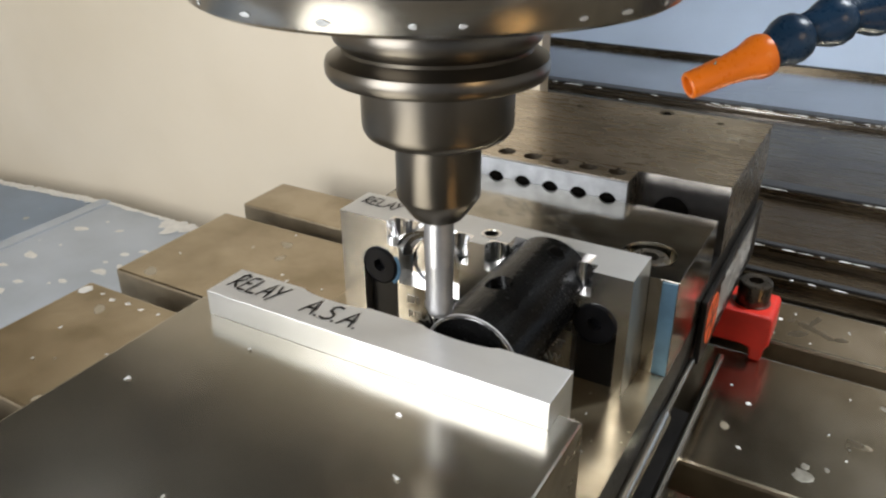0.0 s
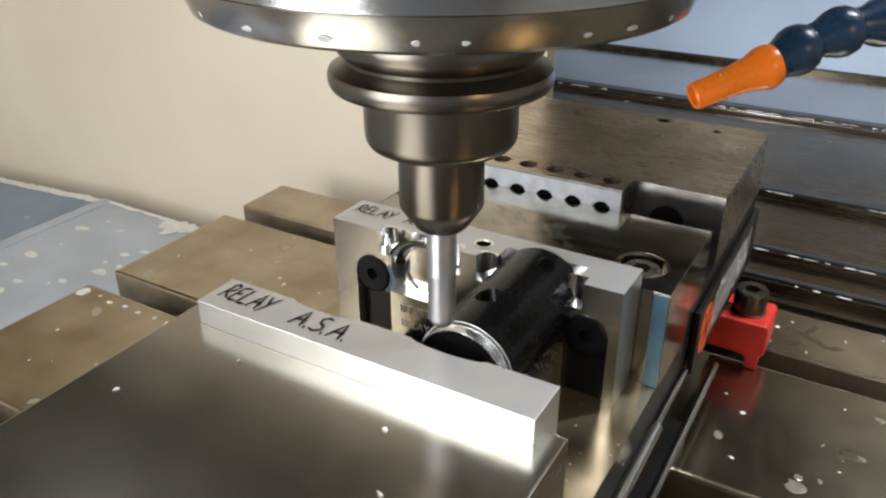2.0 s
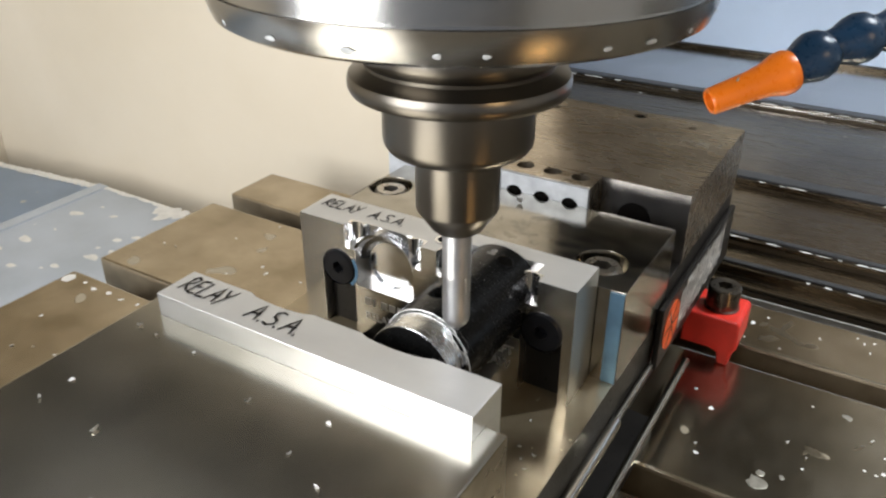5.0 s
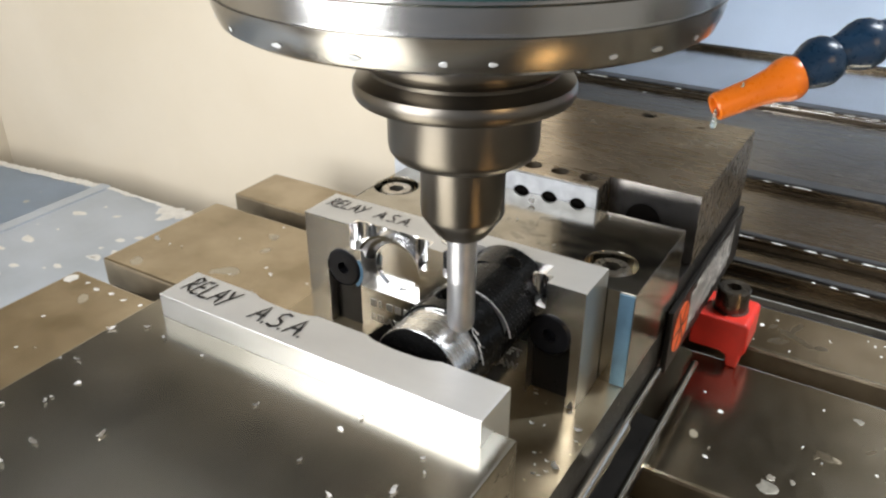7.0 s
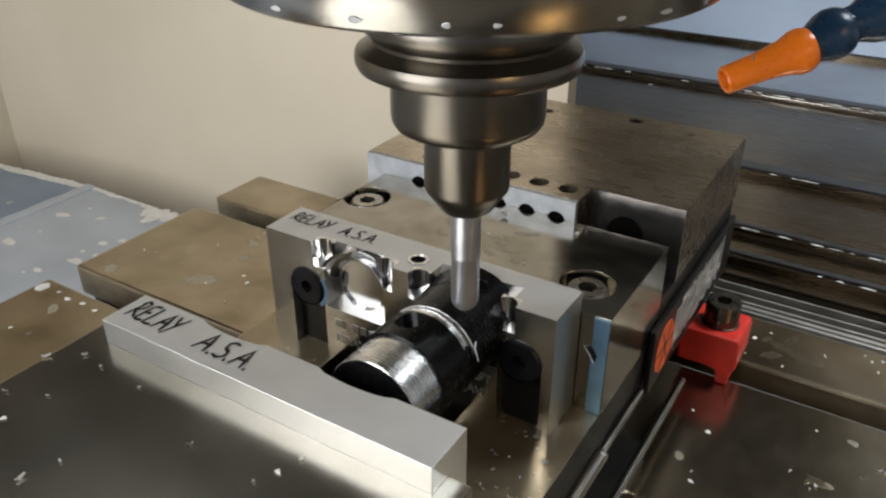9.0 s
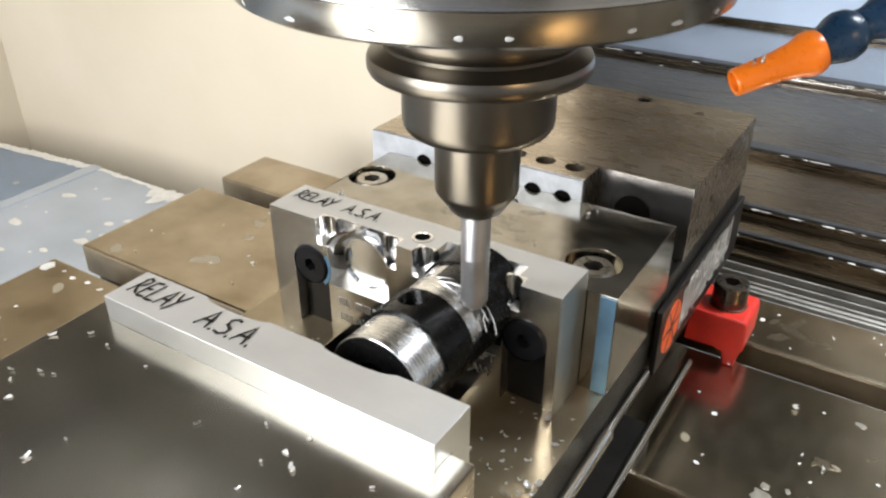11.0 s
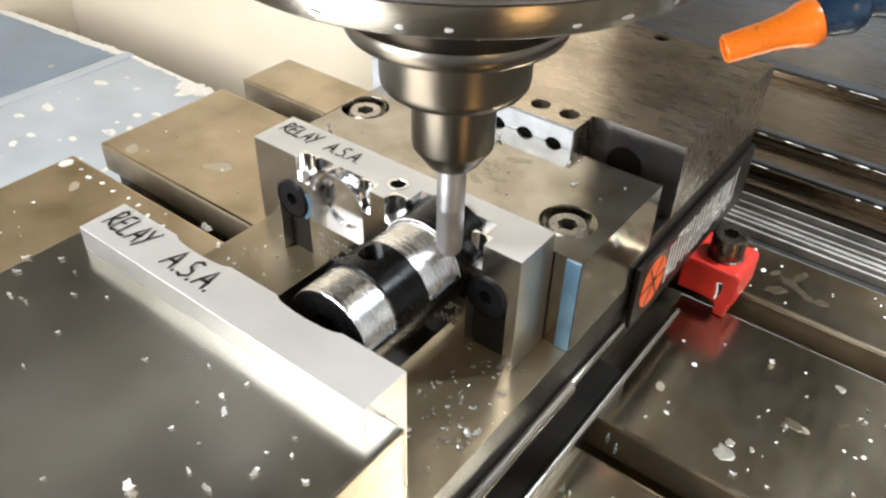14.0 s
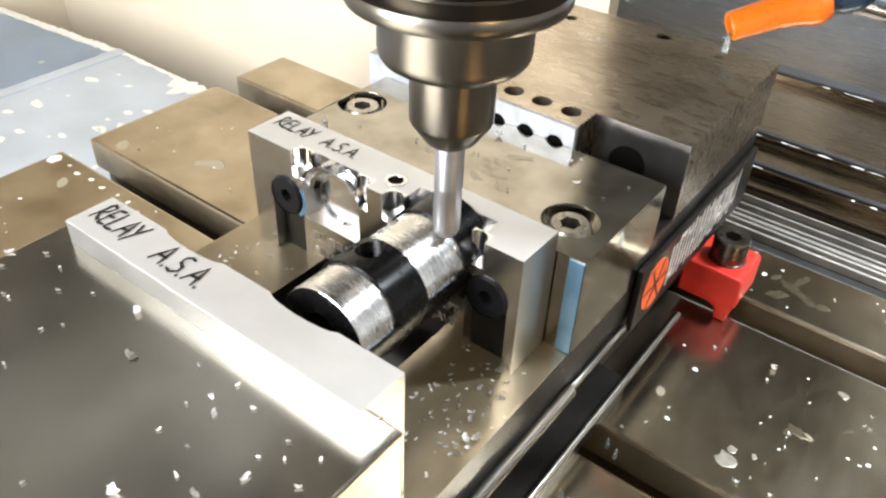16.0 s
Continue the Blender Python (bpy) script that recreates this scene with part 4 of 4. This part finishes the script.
def way_covers():
    w = thing("way_cover", "oily telescopic steel way covers behind the table", "machine cover")
    steps = ((0.334, 0.350, -0.0385), (0.3499, 0.394, -0.036), (0.3939, 0.502, -0.0297), (0.5019, 0.725, -0.0255), (0.7249, 0.93, -0.0205))
    for y0, y1, z in steps:
        x0 = -0.09 if y0 < 0.36 else -0.50
        # the farthest plate takes the copy with the painted sheen
        box_part("cover_plate", COVER_SHEEN if y0 > 0.6 else STEEL_COVER, w, x0, 1.2, y0, y1 + 0.004, z - 0.003, z, 0.0008)
        box_part("cover_lip", STEEL_COVER, w, x0, 1.2, y1, y1 + 0.0035, z - 0.0025, z + 0.0062, 0.0008, "folded lip with dried residue")
        # dark strip put behind each lip for the shade of the next step
        box_part("wiper_lip", RUBBER_AND_SHADE, w, x0, 1.2, y1 + 0.0042, y1 + (0.010 if y0 < 0.36 else 0.020), z + 0.001, z + 0.0078, 0.001, "dark strip standing for the shade at the cover step")
        box_part("under_plate", STEEL_SLOT, w, x0, 1.2, y0, y1, z - 0.012, z - 0.0032, 0)
    rnd = random.Random(11)
    for (y0, y1, z) in steps[:4]:
        x = -0.08 if y0 < 0.36 else -0.45
        while x < 0.6:
            ln = rnd.uniform(0.003, 0.018)
            bm = bmesh.new()
            ragged_patch(bm, 0, 0, ln * 0.5, rnd.uniform(0.0005, 0.0012), 0, 0.0005, 11, rnd)
            part("residue", bm, FOAM, w, "white dried coolant on the lip").location = (x, y1 + 0.0016, z + 0.0060)
            x += ln + rnd.uniform(0.0, 0.012) + (0.05 if rnd.random() < 0.12 else 0)
    bm = bmesh.new()
    vs = [bm.verts.new(c) for c in ((-0.50, 0.93, -0.02), (1.2, 0.93, -0.02), (1.2, 1.10, 0.19), (-0.50, 1.10, 0.19))]
    bmesh.ops.solidify(bm, geom=[bm.faces.new(vs)], thickness=0.004)
    part("sloping_plate", bm, BLUE_SHEEN, w, "sloping steel column cover, its bluish sheen painted on")
    # unseen panels, added and toned for what the steel below reflects
    box_part("column_plate", CREAM, w, -0.50, -0.05, 1.10, 1.11, 0.1905, 0.62, 0.001)
    box_part("column_plate", BROWN_REFLECTION, w, -0.0498, 1.2, 1.10, 1.11, 0.1905, 0.62, 0.001, "unseen brown column panel, added to dim reflections")
    box_part("column_window", DARK_PAINT, w, -0.50, 1.2, 1.10, 1.11, 0.6202, 1.19, 0.001, "unseen dark upper column panel, added to darken reflections")
    return w


way_covers()

# ---- the spindle head ----
SX, SY, SZ = 0.0104, -0.0263, 0.1978      # flange centre at the start


def spindle():
    s = thing("spindle_nose", "ground steel spindle nose with a teal seal ring", "spindle", ON_HEAD)
    m = pose(SX, SY, SZ + 0.0020)
    lathe_part("lower_ring", NOSE, s, [(0.028, 0.026), (0.052, 0.0216), (0.0626, 0.0212), (0.0642, 0.0222), (0.0656, 0.0262), (0.0661, 0.0292), (0.0654, 0.0294), (0.0654, 0.0301), (0.0662, 0.0303), (0.0664, 0.0352), (0.0658, 0.0356), (0.0658, 0.0364)], m, "", 128)
    lathe_part("seal", TEAL, s, [(0.0658, 0.0362), (0.0658, 0.0374)], m, "thin teal seal line", 128)
    lathe_part("middle_ring", NOSE, s, [(0.0658, 0.0372), (0.0672, 0.0378), (0.0678, 0.0440), (0.0671, 0.0444), (0.0671, 0.0452), (0.0680, 0.0456), (0.0686, 0.0520), (0.0680, 0.0524)], m, "", 128)
    lathe_part("seal", TEAL, s, [(0.0680, 0.0522), (0.0680, 0.0538)], m, "thin teal seal line", 128)
    lathe_part("upper_ring", NOSE, s, [(0.0680, 0.0536), (0.0694, 0.0542), (0.0702, 0.080), (0.0708, 0.12), (0.10, 0.122), (0.10, 0.30), (0, 0.30)], m, "", 128)
    rnd = random.Random(3)
    for i in range(26):
        bm = bmesh.new()
        ragged_patch(bm, 0, 0, rnd.choice((0.0006, 0.0010, 0.0019)), rnd.uniform(0.0005, 0.0008), 0, 0.0001, 9, rnd)
        ob = part("dried_spot", bm, DULL_SPOT, s, "faint dried coolant spot")
        ob.matrix_local = m @ pose(0, 0, 0, 0, 0, -160 + 340 * i / 22 + rnd.uniform(-4, 4)) @ pose(0.0649, 0, 0.0242, 0, 0, 0) @ pose(0, 0, 0, 0, 109, 0) @ pose(0, 0, 0.0002, 0, 0, 90)
    m = pose(SX, SY, SZ)
    h = thing("tool_holder", "brown grey hardened steel tool holder with a grooved flange", "tool holder", ON_HEAD)
    lathe_part("flange", HOLDER, h, [(0.0225, 0.034), (0.0268, 0.0182), (0.0283, 0.0168), (0.0290, 0.0152), (0.0291, 0.0118), (0.0286, 0.0106), (0.0267, 0.0087), (0.0266, 0.0077), (0.0296, 0.0062),
                                     (0.0309, 0.0055), (0.0313, 0.0045), (0.0314, 0.0034), (0.0313, 0.0020), (0.0307, 0.0008), (0.0218, -0.0002)], m, "", 128)
    lathe_part("body", HOLDER, h, [(0.0220, 0.0002), (0.0220, -0.0132), (0.0217, -0.0150), (0.0208, -0.0164), (0.0194, -0.0172), (0.0126, -0.0172)], m, "", 128)
    lathe_part("neck", HOLDER, h, [(0.0127, -0.0170), (0.0127, -0.0358), (0.0124, -0.0368), (0.0081, -0.0430), (0.0072, -0.0438), (0.0046, -0.0440)], m, "", 96)
    e = thing("end_mill", "polished carbide ball nose end mill", "cutting tool", ON_HEAD)
    tip, r = -0.0799, 0.0046
    lathe_part("shank", CARBIDE, e, [(r, -0.0430), (r, -0.0600)], m, "", 48)
    lathe_part("cutter", CARBIDE, e, [(r, -0.0600), (r * 0.97, -0.0604), (r * 0.97, tip + r * 1.02)] + [(r * 0.97 * math.cos(radians(a)), tip + r - r * math.sin(radians(a))) for a in (15, 35, 55, 75, 90)], m, "rounded cutting end", 48)
    return s, h, e


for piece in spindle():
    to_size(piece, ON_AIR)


def coolant_hose():
    c = thing("coolant_hose", "jointed dark blue coolant hose with an orange nozzle", "coolant hose", ON_HEAD)
    tip = Vector((SX + 0.0572, SY + 0.0525, SZ - 0.0086))
    right, up, away = Vector((0.868, 0.496, 0)), Vector((0, 0, 1)), Vector((-0.496, 0.868, 0))
    base = tip + right * 0.0238 + up * 0.0088 + away * 0.004
    d = (base - tip).normalized()
    m = Matrix.Translation(tip) @ d.to_track_quat("Z", "Y").to_matrix().to_4x4()
    n = (base - tip).length
    lathe_part("nozzle", ORANGE, c, [(0.0026, 0.004), (0.0029, 0.0003), (0.0037, 0.0), (0.0042, 0.0006), (0.0046, n * 0.5), (0.0054, n * 0.72), (0.0067, n * 0.86), (0.0068, n * 0.96), (0.0060, n * 1.04), (0.004, n * 1.06)], m, "tapered orange plastic nozzle", 48)
    lathe_part("outlet", ORANGE, c, [(0.0028, 0.0008), (0.0022, 0.006), (0, 0.006)], m, "", 24)
    p = base - d * 0.001
    turns = (right * 0.82 + up * 0.40 + away * 0.25, right * 0.93 + up * 0.28 + away * 0.2, right * 0.97 + up * 0.12 + away * 0.2, right * 0.98 + up * 0.1 + away * 0.2, right * 0.95 + up * 0.25 + away * 0.2, right * 0.9 + up * 0.4 + away * 0.2)
    for t in turns:
        t = t.normalized()
        m = Matrix.Translation(p) @ t.to_track_quat("Z", "Y").to_matrix().to_4x4()
        lathe_part("hose_link", NAVY, c, [(0.003, -0.002), (0.0050, -0.0012), (0.0054, 0.0005), (0.0056, 0.003), (0.0074, 0.0075), (0.0078, 0.0100), (0.0072, 0.0128), (0.0058, 0.0148), (0.0048, 0.0150)], m, "", 40)
        p = p + t * 0.0145
    return c


coolant_hose()


def head_casting():
    c = thing("head_casting", "unseen grey head over the spindle, added to shape reflections", "machine head", ON_HEAD)
    # out of view; blocks added so the steel tops reflect something darker
    box_part("housing", GREY_PAINT, c, -0.115, 0.145, -0.15, 0.42, 0.335, 1.05, 0.02)
    box_part("arm", DARK_PAINT, c, -0.115, 0.145, 0.421, 1.085, 0.66, 1.05, 0.02)
    lathe_part("cartridge", DARK_PAINT, c, [(0.10, 0.10), (0.105, 0.10), (0.105, 0.14)], pose(SX, SY, SZ), "", 64)
    return c


head_casting()


def lamp_housings():
    # housings and brackets are out of view, added to go with the lamps
    w = thing("work_light", "unseen added housing of the work lamp on the right", "lamp")
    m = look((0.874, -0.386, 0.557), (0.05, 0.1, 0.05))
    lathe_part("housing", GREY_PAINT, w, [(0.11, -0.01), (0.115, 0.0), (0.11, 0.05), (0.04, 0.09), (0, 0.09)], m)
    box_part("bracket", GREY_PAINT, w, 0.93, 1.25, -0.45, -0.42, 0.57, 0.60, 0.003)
    # added housing for the unseen column fill lamp
    r = thing("column_light", "unseen added housing of the column fill lamp", "lamp")
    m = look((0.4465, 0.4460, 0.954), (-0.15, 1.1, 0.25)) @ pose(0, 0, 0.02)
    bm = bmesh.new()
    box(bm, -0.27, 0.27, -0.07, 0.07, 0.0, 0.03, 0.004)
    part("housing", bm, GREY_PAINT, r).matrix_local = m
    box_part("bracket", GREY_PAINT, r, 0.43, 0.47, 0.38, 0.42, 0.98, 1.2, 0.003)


lamp_housings()


# ---- chips ----
def smooth_step(steps, t, k):
    """Value k of the steps at t, on a curve that rests at its turning points."""
    for i in range(len(steps) - 1):
        a, b = steps[i], steps[i + 1]
        if t <= b[0]:
            h = b[0] - a[0]

            def slope(j):
                if j <= 0 or j >= len(steps) - 1:
                    return 0.0
                l = (steps[j][k] - steps[j - 1][k]) / (steps[j][0] - steps[j - 1][0])
                r = (steps[j + 1][k] - steps[j][k]) / (steps[j + 1][0] - steps[j][0])
                return 0.0 if l * r <= 0 else 2 * l * r / (l + r)

            u = max(0.0, (t - a[0]) / h)
            return (a[k] * (2 * u ** 3 - 3 * u ** 2 + 1) + b[k] * (3 * u ** 2 - 2 * u ** 3)
                    + h * slope(i) * (u ** 3 - 2 * u ** 2 + u) + h * slope(i + 1) * (u ** 3 - u ** 2))
    return steps[-1][k]


def table_at(t):
    return pose(smooth_step(TABLE_STEPS, t, 1), smooth_step(TABLE_STEPS, t, 2), 0)


def table_rows():
    return [(i / 5, table_at(i / 5)) for i in range(81)]


PASSES_A = ((0.2, 1.0), (1.7, 1.0), (2.0, 2.7), (4.2, 3.4), (4.3, 5.2), (6.2, 5.2), (6.3, 6.9), (7.6, 7.0))
PASSES_B = ((8.3, 9.1), (10.0, 9.2), (10.1, 10.9), (11.6, 11.0), (11.7, 12.4), (13.3, 12.5), (13.4, 14.0), (14.9, 14.1), (15.0, 15.8))
PIECES = 8
CHIPS = []      # thing, pose on the bar, time when it is cut, pose where it comes to rest


def landing(rnd):
    """A resting place on the vise, the table or the tray, in the table's space."""
    k = rnd.random()
    if k < 0.22:
        return rnd.uniform(0.038, 0.066), rnd.uniform(-0.030, 0.028), 0.0700
    if k < 0.28:
        return rnd.uniform(-0.072, -0.052), rnd.uniform(-0.028, 0.028), 0.0700
    if k < 0.56:
        return rnd.uniform(0.082, 0.24), rnd.choice((rnd.uniform(-0.035, 0.060), rnd.uniform(0.088, 0.185))), 0.0008
    if k < 0.82:
        return rnd.uniform(-0.08, 0.06), rnd.uniform(-0.15, -0.058), 0.1114
    if k < 0.95:
        return rnd.uniform(-0.29, -0.10), rnd.choice((rnd.uniform(-0.035, 0.06), rnd.uniform(0.09, 0.18))), 0.0008
    return rnd.uniform(-0.06, 0.06), rnd.uniform(0.053, 0.104), 0.1120


def far_landing(rnd):
    """Where the long curls come to rest: beside the bar, in the slots and far along the table."""
    k = rnd.random()
    if k < 0.5:
        return rnd.uniform(0.32, 0.70), rnd.choice((rnd.uniform(-0.035, 0.060), rnd.uniform(0.088, 0.185))), 0.0008
    if k < 0.75:
        return rnd.uniform(-0.20, -0.10), rnd.uniform(-0.16, -0.065), 0.0008
    return rnd.uniform(0.08, 0.5), rnd.choice((-0.0509, 0.0741, 0.1991)) + rnd.uniform(-0.006, 0.006), -0.0377


def cut_chips():
    rnd = random.Random(21)
    for y0, st, count, passes in ((BAND_A, STRIP_A, COUNT_A, PASSES_A), (BAND_B, STRIP_B, COUNT_B, PASSES_B)):
        w = 2 * ARC / PIECES
        meshes = []
        for slant in (0.12 * w, -0.12 * w):
            bm = bmesh.new()
            shell(bm, CUT_R + 0.0005, TUBE_R, y0, y0 + st - 0.00001, -w / 2, w / 2, 8, slant)
            bmesh.ops.translate(bm, verts=bm.verts, vec=-Vector((TUBE_X, y0 + st / 2, TUBE_Z + TUBE_R)))
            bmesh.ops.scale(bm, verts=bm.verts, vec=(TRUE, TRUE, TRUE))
            me = mesh_of("chip", bm, [CHIP, ANODIZED], smooth=True)
            for p in me.polygons:
                if p.normal.z > 0.8 and p.center.z > -0.00035:
                    p.material_index = 1
            meshes.append(me)
        for i in range(count):
            t0, t1 = passes[min(i * len(passes) // count, len(passes) - 1)]
            for k in range(PIECES):
                a = -ARC + w * (k + 0.5)
                m = pose(TUBE_X, y0 + st * (i + 0.5), TUBE_Z, 0, a) @ pose(0, 0, TUBE_R)
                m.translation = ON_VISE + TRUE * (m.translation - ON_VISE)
                t = t0 + (t1 - t0) * (k + 0.5) / PIECES
                ob = tagged(new("chip", meshes[(k + i) % 2]), "small curled chip of bright cut aluminium", "metal chip", "cut chips")
                x, y, z = far_landing(rnd)
                rest = pose(x, y, z, 180 + rnd.uniform(-25, 25), rnd.uniform(-25, 25), rnd.uniform(0, 360)) 
                ob.matrix_basis = m
                CHIPS.append((ob, m, t, rest))


cut_chips()


DROPS = []


def coolant_drops():
    """Drops that leave the nozzle one by one and fall past the vise on the table."""
    tip = Vector((SX + 0.0578, SY + 0.0528, SZ - 0.0092))
    for k, t in enumerate((3.12, 7.0, 11.5, 12.5, 13.55, 15.95)):
        ob = thing("coolant_drop", "milky blue green drop of coolant from the nozzle", "drop", None, "coolant drops")
        bm = bmesh.new()
        lathe(bm, [(0, -0.0026), (0.0007, -0.0023), (0.0010, -0.0014), (0.0008, 0.0004), (0.0005, 0.0028), (0, 0.0042)], None, 20)
        part("body", bm, COOLANT, ob, smooth=True)
        DROPS.append((ob, tip, t))


coolant_drops()


def old_chips():
    """Chips that already lie about at the start."""
    rnd = random.Random(5)
    for i in range(26):
        bm = bmesh.new()
        s = rnd.uniform(0.0005, 0.0011)
        pts = [Vector((rnd.uniform(-1, 1) * s * 1.5, rnd.uniform(-1, 1) * s, rnd.uniform(0, 0.9) * s)) for _ in range(7)]
        bmesh.ops.convex_hull(bm, input=[bm.verts.new(p) for p in pts])
        ob = tagged(part("fine_chip", bm, CHIP), "tiny bright aluminium chip lying on steel", "metal chip", "old chips")
        x, y, z = landing(rnd)
        rest = pose(x, y, z - 0.0007, 0, 0, rnd.uniform(0, 360))
        ob.matrix_basis = rest
        CHIPS.append((ob, rest, None, rest))


old_chips()


def curled_chip(rnd, length, width, turn):
    """A thin ragged ribbon of metal, curled by turn degrees along its length."""
    bm = bmesh.new()
    n = 6
    r = length / max(radians(turn), 0.3)
    rows = []
    for i in range(n + 1):
        u = i / n
        a = radians(turn) * (u - 0.5)
        w = width * (0.35 + 0.65 * math.sin(math.pi * (0.12 + 0.76 * u))) * rnd.uniform(0.75, 1.2)
        off = width * rnd.uniform(-0.2, 0.2)
        lift = rnd.uniform(0, 0.12) * width
        x, z = r * math.sin(a), r * (1 - math.cos(a)) * 0.7 + lift
        rows.append([bm.verts.new((x, off - w / 2, z + rnd.uniform(0, 0.25) * width)), bm.verts.new((x, off, z)), bm.verts.new((x, off + w / 2, z + rnd.uniform(0, 0.25) * width))])
    faces = []
    for p, q in zip(rows, rows[1:]):
        for k in range(2):
            faces.append(bm.faces.new((p[k], q[k], q[k + 1], p[k + 1])))
    bmesh.ops.solidify(bm, geom=faces, thickness=0.00018)
    return bm


def small_chips():
    """Fine chips that come out of the bar as it is cut and gather on the steel round it."""
    rnd = random.Random(9)
    shapes = [mesh_of("fine_chip", curled_chip(rnd, ln, wd, turn), CHIP, smooth=True) for ln, wd, turn in
              ((0.0016, 0.0008, 40), (0.0020, 0.0010, 80), (0.0024, 0.0011, 130), (0.0014, 0.0010, 60), (0.0028, 0.0009, 170), (0.0018, 0.0007, 110), (0.0032, 0.0014, 90), (0.0012, 0.0007, 30))]
    large = [mesh_of("fine_chip", curled_chip(rnd, ln, wd, turn), CHIP, smooth=True) for ln, wd, turn in ((0.0060, 0.0022, 210), (0.0046, 0.0020, 120), (0.0078, 0.0024, 320))]
    for i in range(262):
        t = 2.6 + 13.2 * (i / 262) ** 0.85
        big = i % 23 == 11
        ob = tagged(new("fine_chip", rnd.choice(large if big else shapes)), "curled crumpled aluminium chip lying on steel" if big else "tiny bright aluminium chip lying on steel", "metal chip", "small chips")
        y = rnd.uniform(BAND_A, BAND_A + 0.012) if t < 8.2 else rnd.uniform(BAND_B, BAND_B + 0.018)
        start = pose(TUBE_X + rnd.uniform(-0.009, 0.009), y, TUBE_Z + rnd.uniform(0.006, 0.011), 0, 0, rnd.uniform(0, 360))
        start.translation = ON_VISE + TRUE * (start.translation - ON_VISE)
        px, py, pz = landing(rnd)
        rest = pose(px, py, pz - 0.0004, rnd.uniform(-12, 12), rnd.uniform(-12, 12), rnd.uniform(0, 360))
        ob.matrix_basis = start
        CHIPS.append((ob, start, t, rest))


small_chips()


def motions():
    rows = table_rows()
    for ob in ON_TABLE:
        walk(ob, rows)
    head = [(i / 5, pose(0, 0, smooth_step(HEAD_STEPS, i / 5, 1))) for i in range(81)]
    for ob in ON_HEAD:
        walk(ob, head)
    for ob, tip, fall in DROPS:
        keys = [(t, pose(0, 0, smooth_step(HEAD_STEPS, t, 1)) @ pose(*(tip + Vector((0.006, 0.003, 0.0045))))) for t in [i / 2.5 for i in range(41)] if t < fall - 0.35]
        hang = fall - 0.2
        keys.append((hang, pose(tip.x, tip.y, tip.z + smooth_step(HEAD_STEPS, hang, 1) + 0.001)))
        keys.append((fall, pose(tip.x, tip.y, tip.z + smooth_step(HEAD_STEPS, fall, 1) - 0.0035)))
        keys.append((fall + 0.10, pose(tip.x, tip.y, tip.z - 0.040)))
        land = fall + 0.22
        spot = table_at(land).inverted() @ Vector((tip.x, tip.y, 0))
        top = 0.0026 if spot.x > 0.0745 else 0.1112
        low = Vector((spot.x, spot.y, top))
        keys += [(t, table_at(t) @ pose(*low)) for t in [land] + [i / 2.5 for i in range(41)] if t >= land]
        keys = [k for k in keys if k[0] <= 16.0]
        if keys[-1][0] < 16.0:
            keys.append((16.0, table_at(16.0) @ pose(*low) if land < 16 else pose(tip.x, tip.y, tip.z + smooth_step(HEAD_STEPS, 16.0, 1) - 0.0045)))
        walk(ob, keys)
    for ob, start, cut, rest in CHIPS:
        if cut is None:
            walk(ob, [(t, m @ rest) for t, m in rows[::2]])
            continue
        base = [i / 2.5 for i in range(41)]
        fly = 0.16
        keys = [(t, table_at(t) @ start) for t in base if t < cut - 0.05] + [(cut, table_at(cut) @ start)]
        a, b = start.to_quaternion(), rest.to_quaternion()
        for u in (0.25, 0.5, 0.75):
            t = cut + fly * u
            p = start.translation.lerp(rest.translation, u) + Vector((0, 0, 0.05 * u * (1 - u) * 4))
            keys.append((t, table_at(t) @ Matrix.LocRotScale(p, a.slerp(b, u), None)))
        keys += [(t, table_at(t) @ rest) for t in [cut + fly] + [s for s in base if s > cut + fly + 0.05]]
        keys = [k for k in keys if k[0] <= 16.0]
        if keys[-1][0] < 16.0:
            keys.append((16.0, table_at(16.0) @ rest))
        walk(ob, keys)


motions()
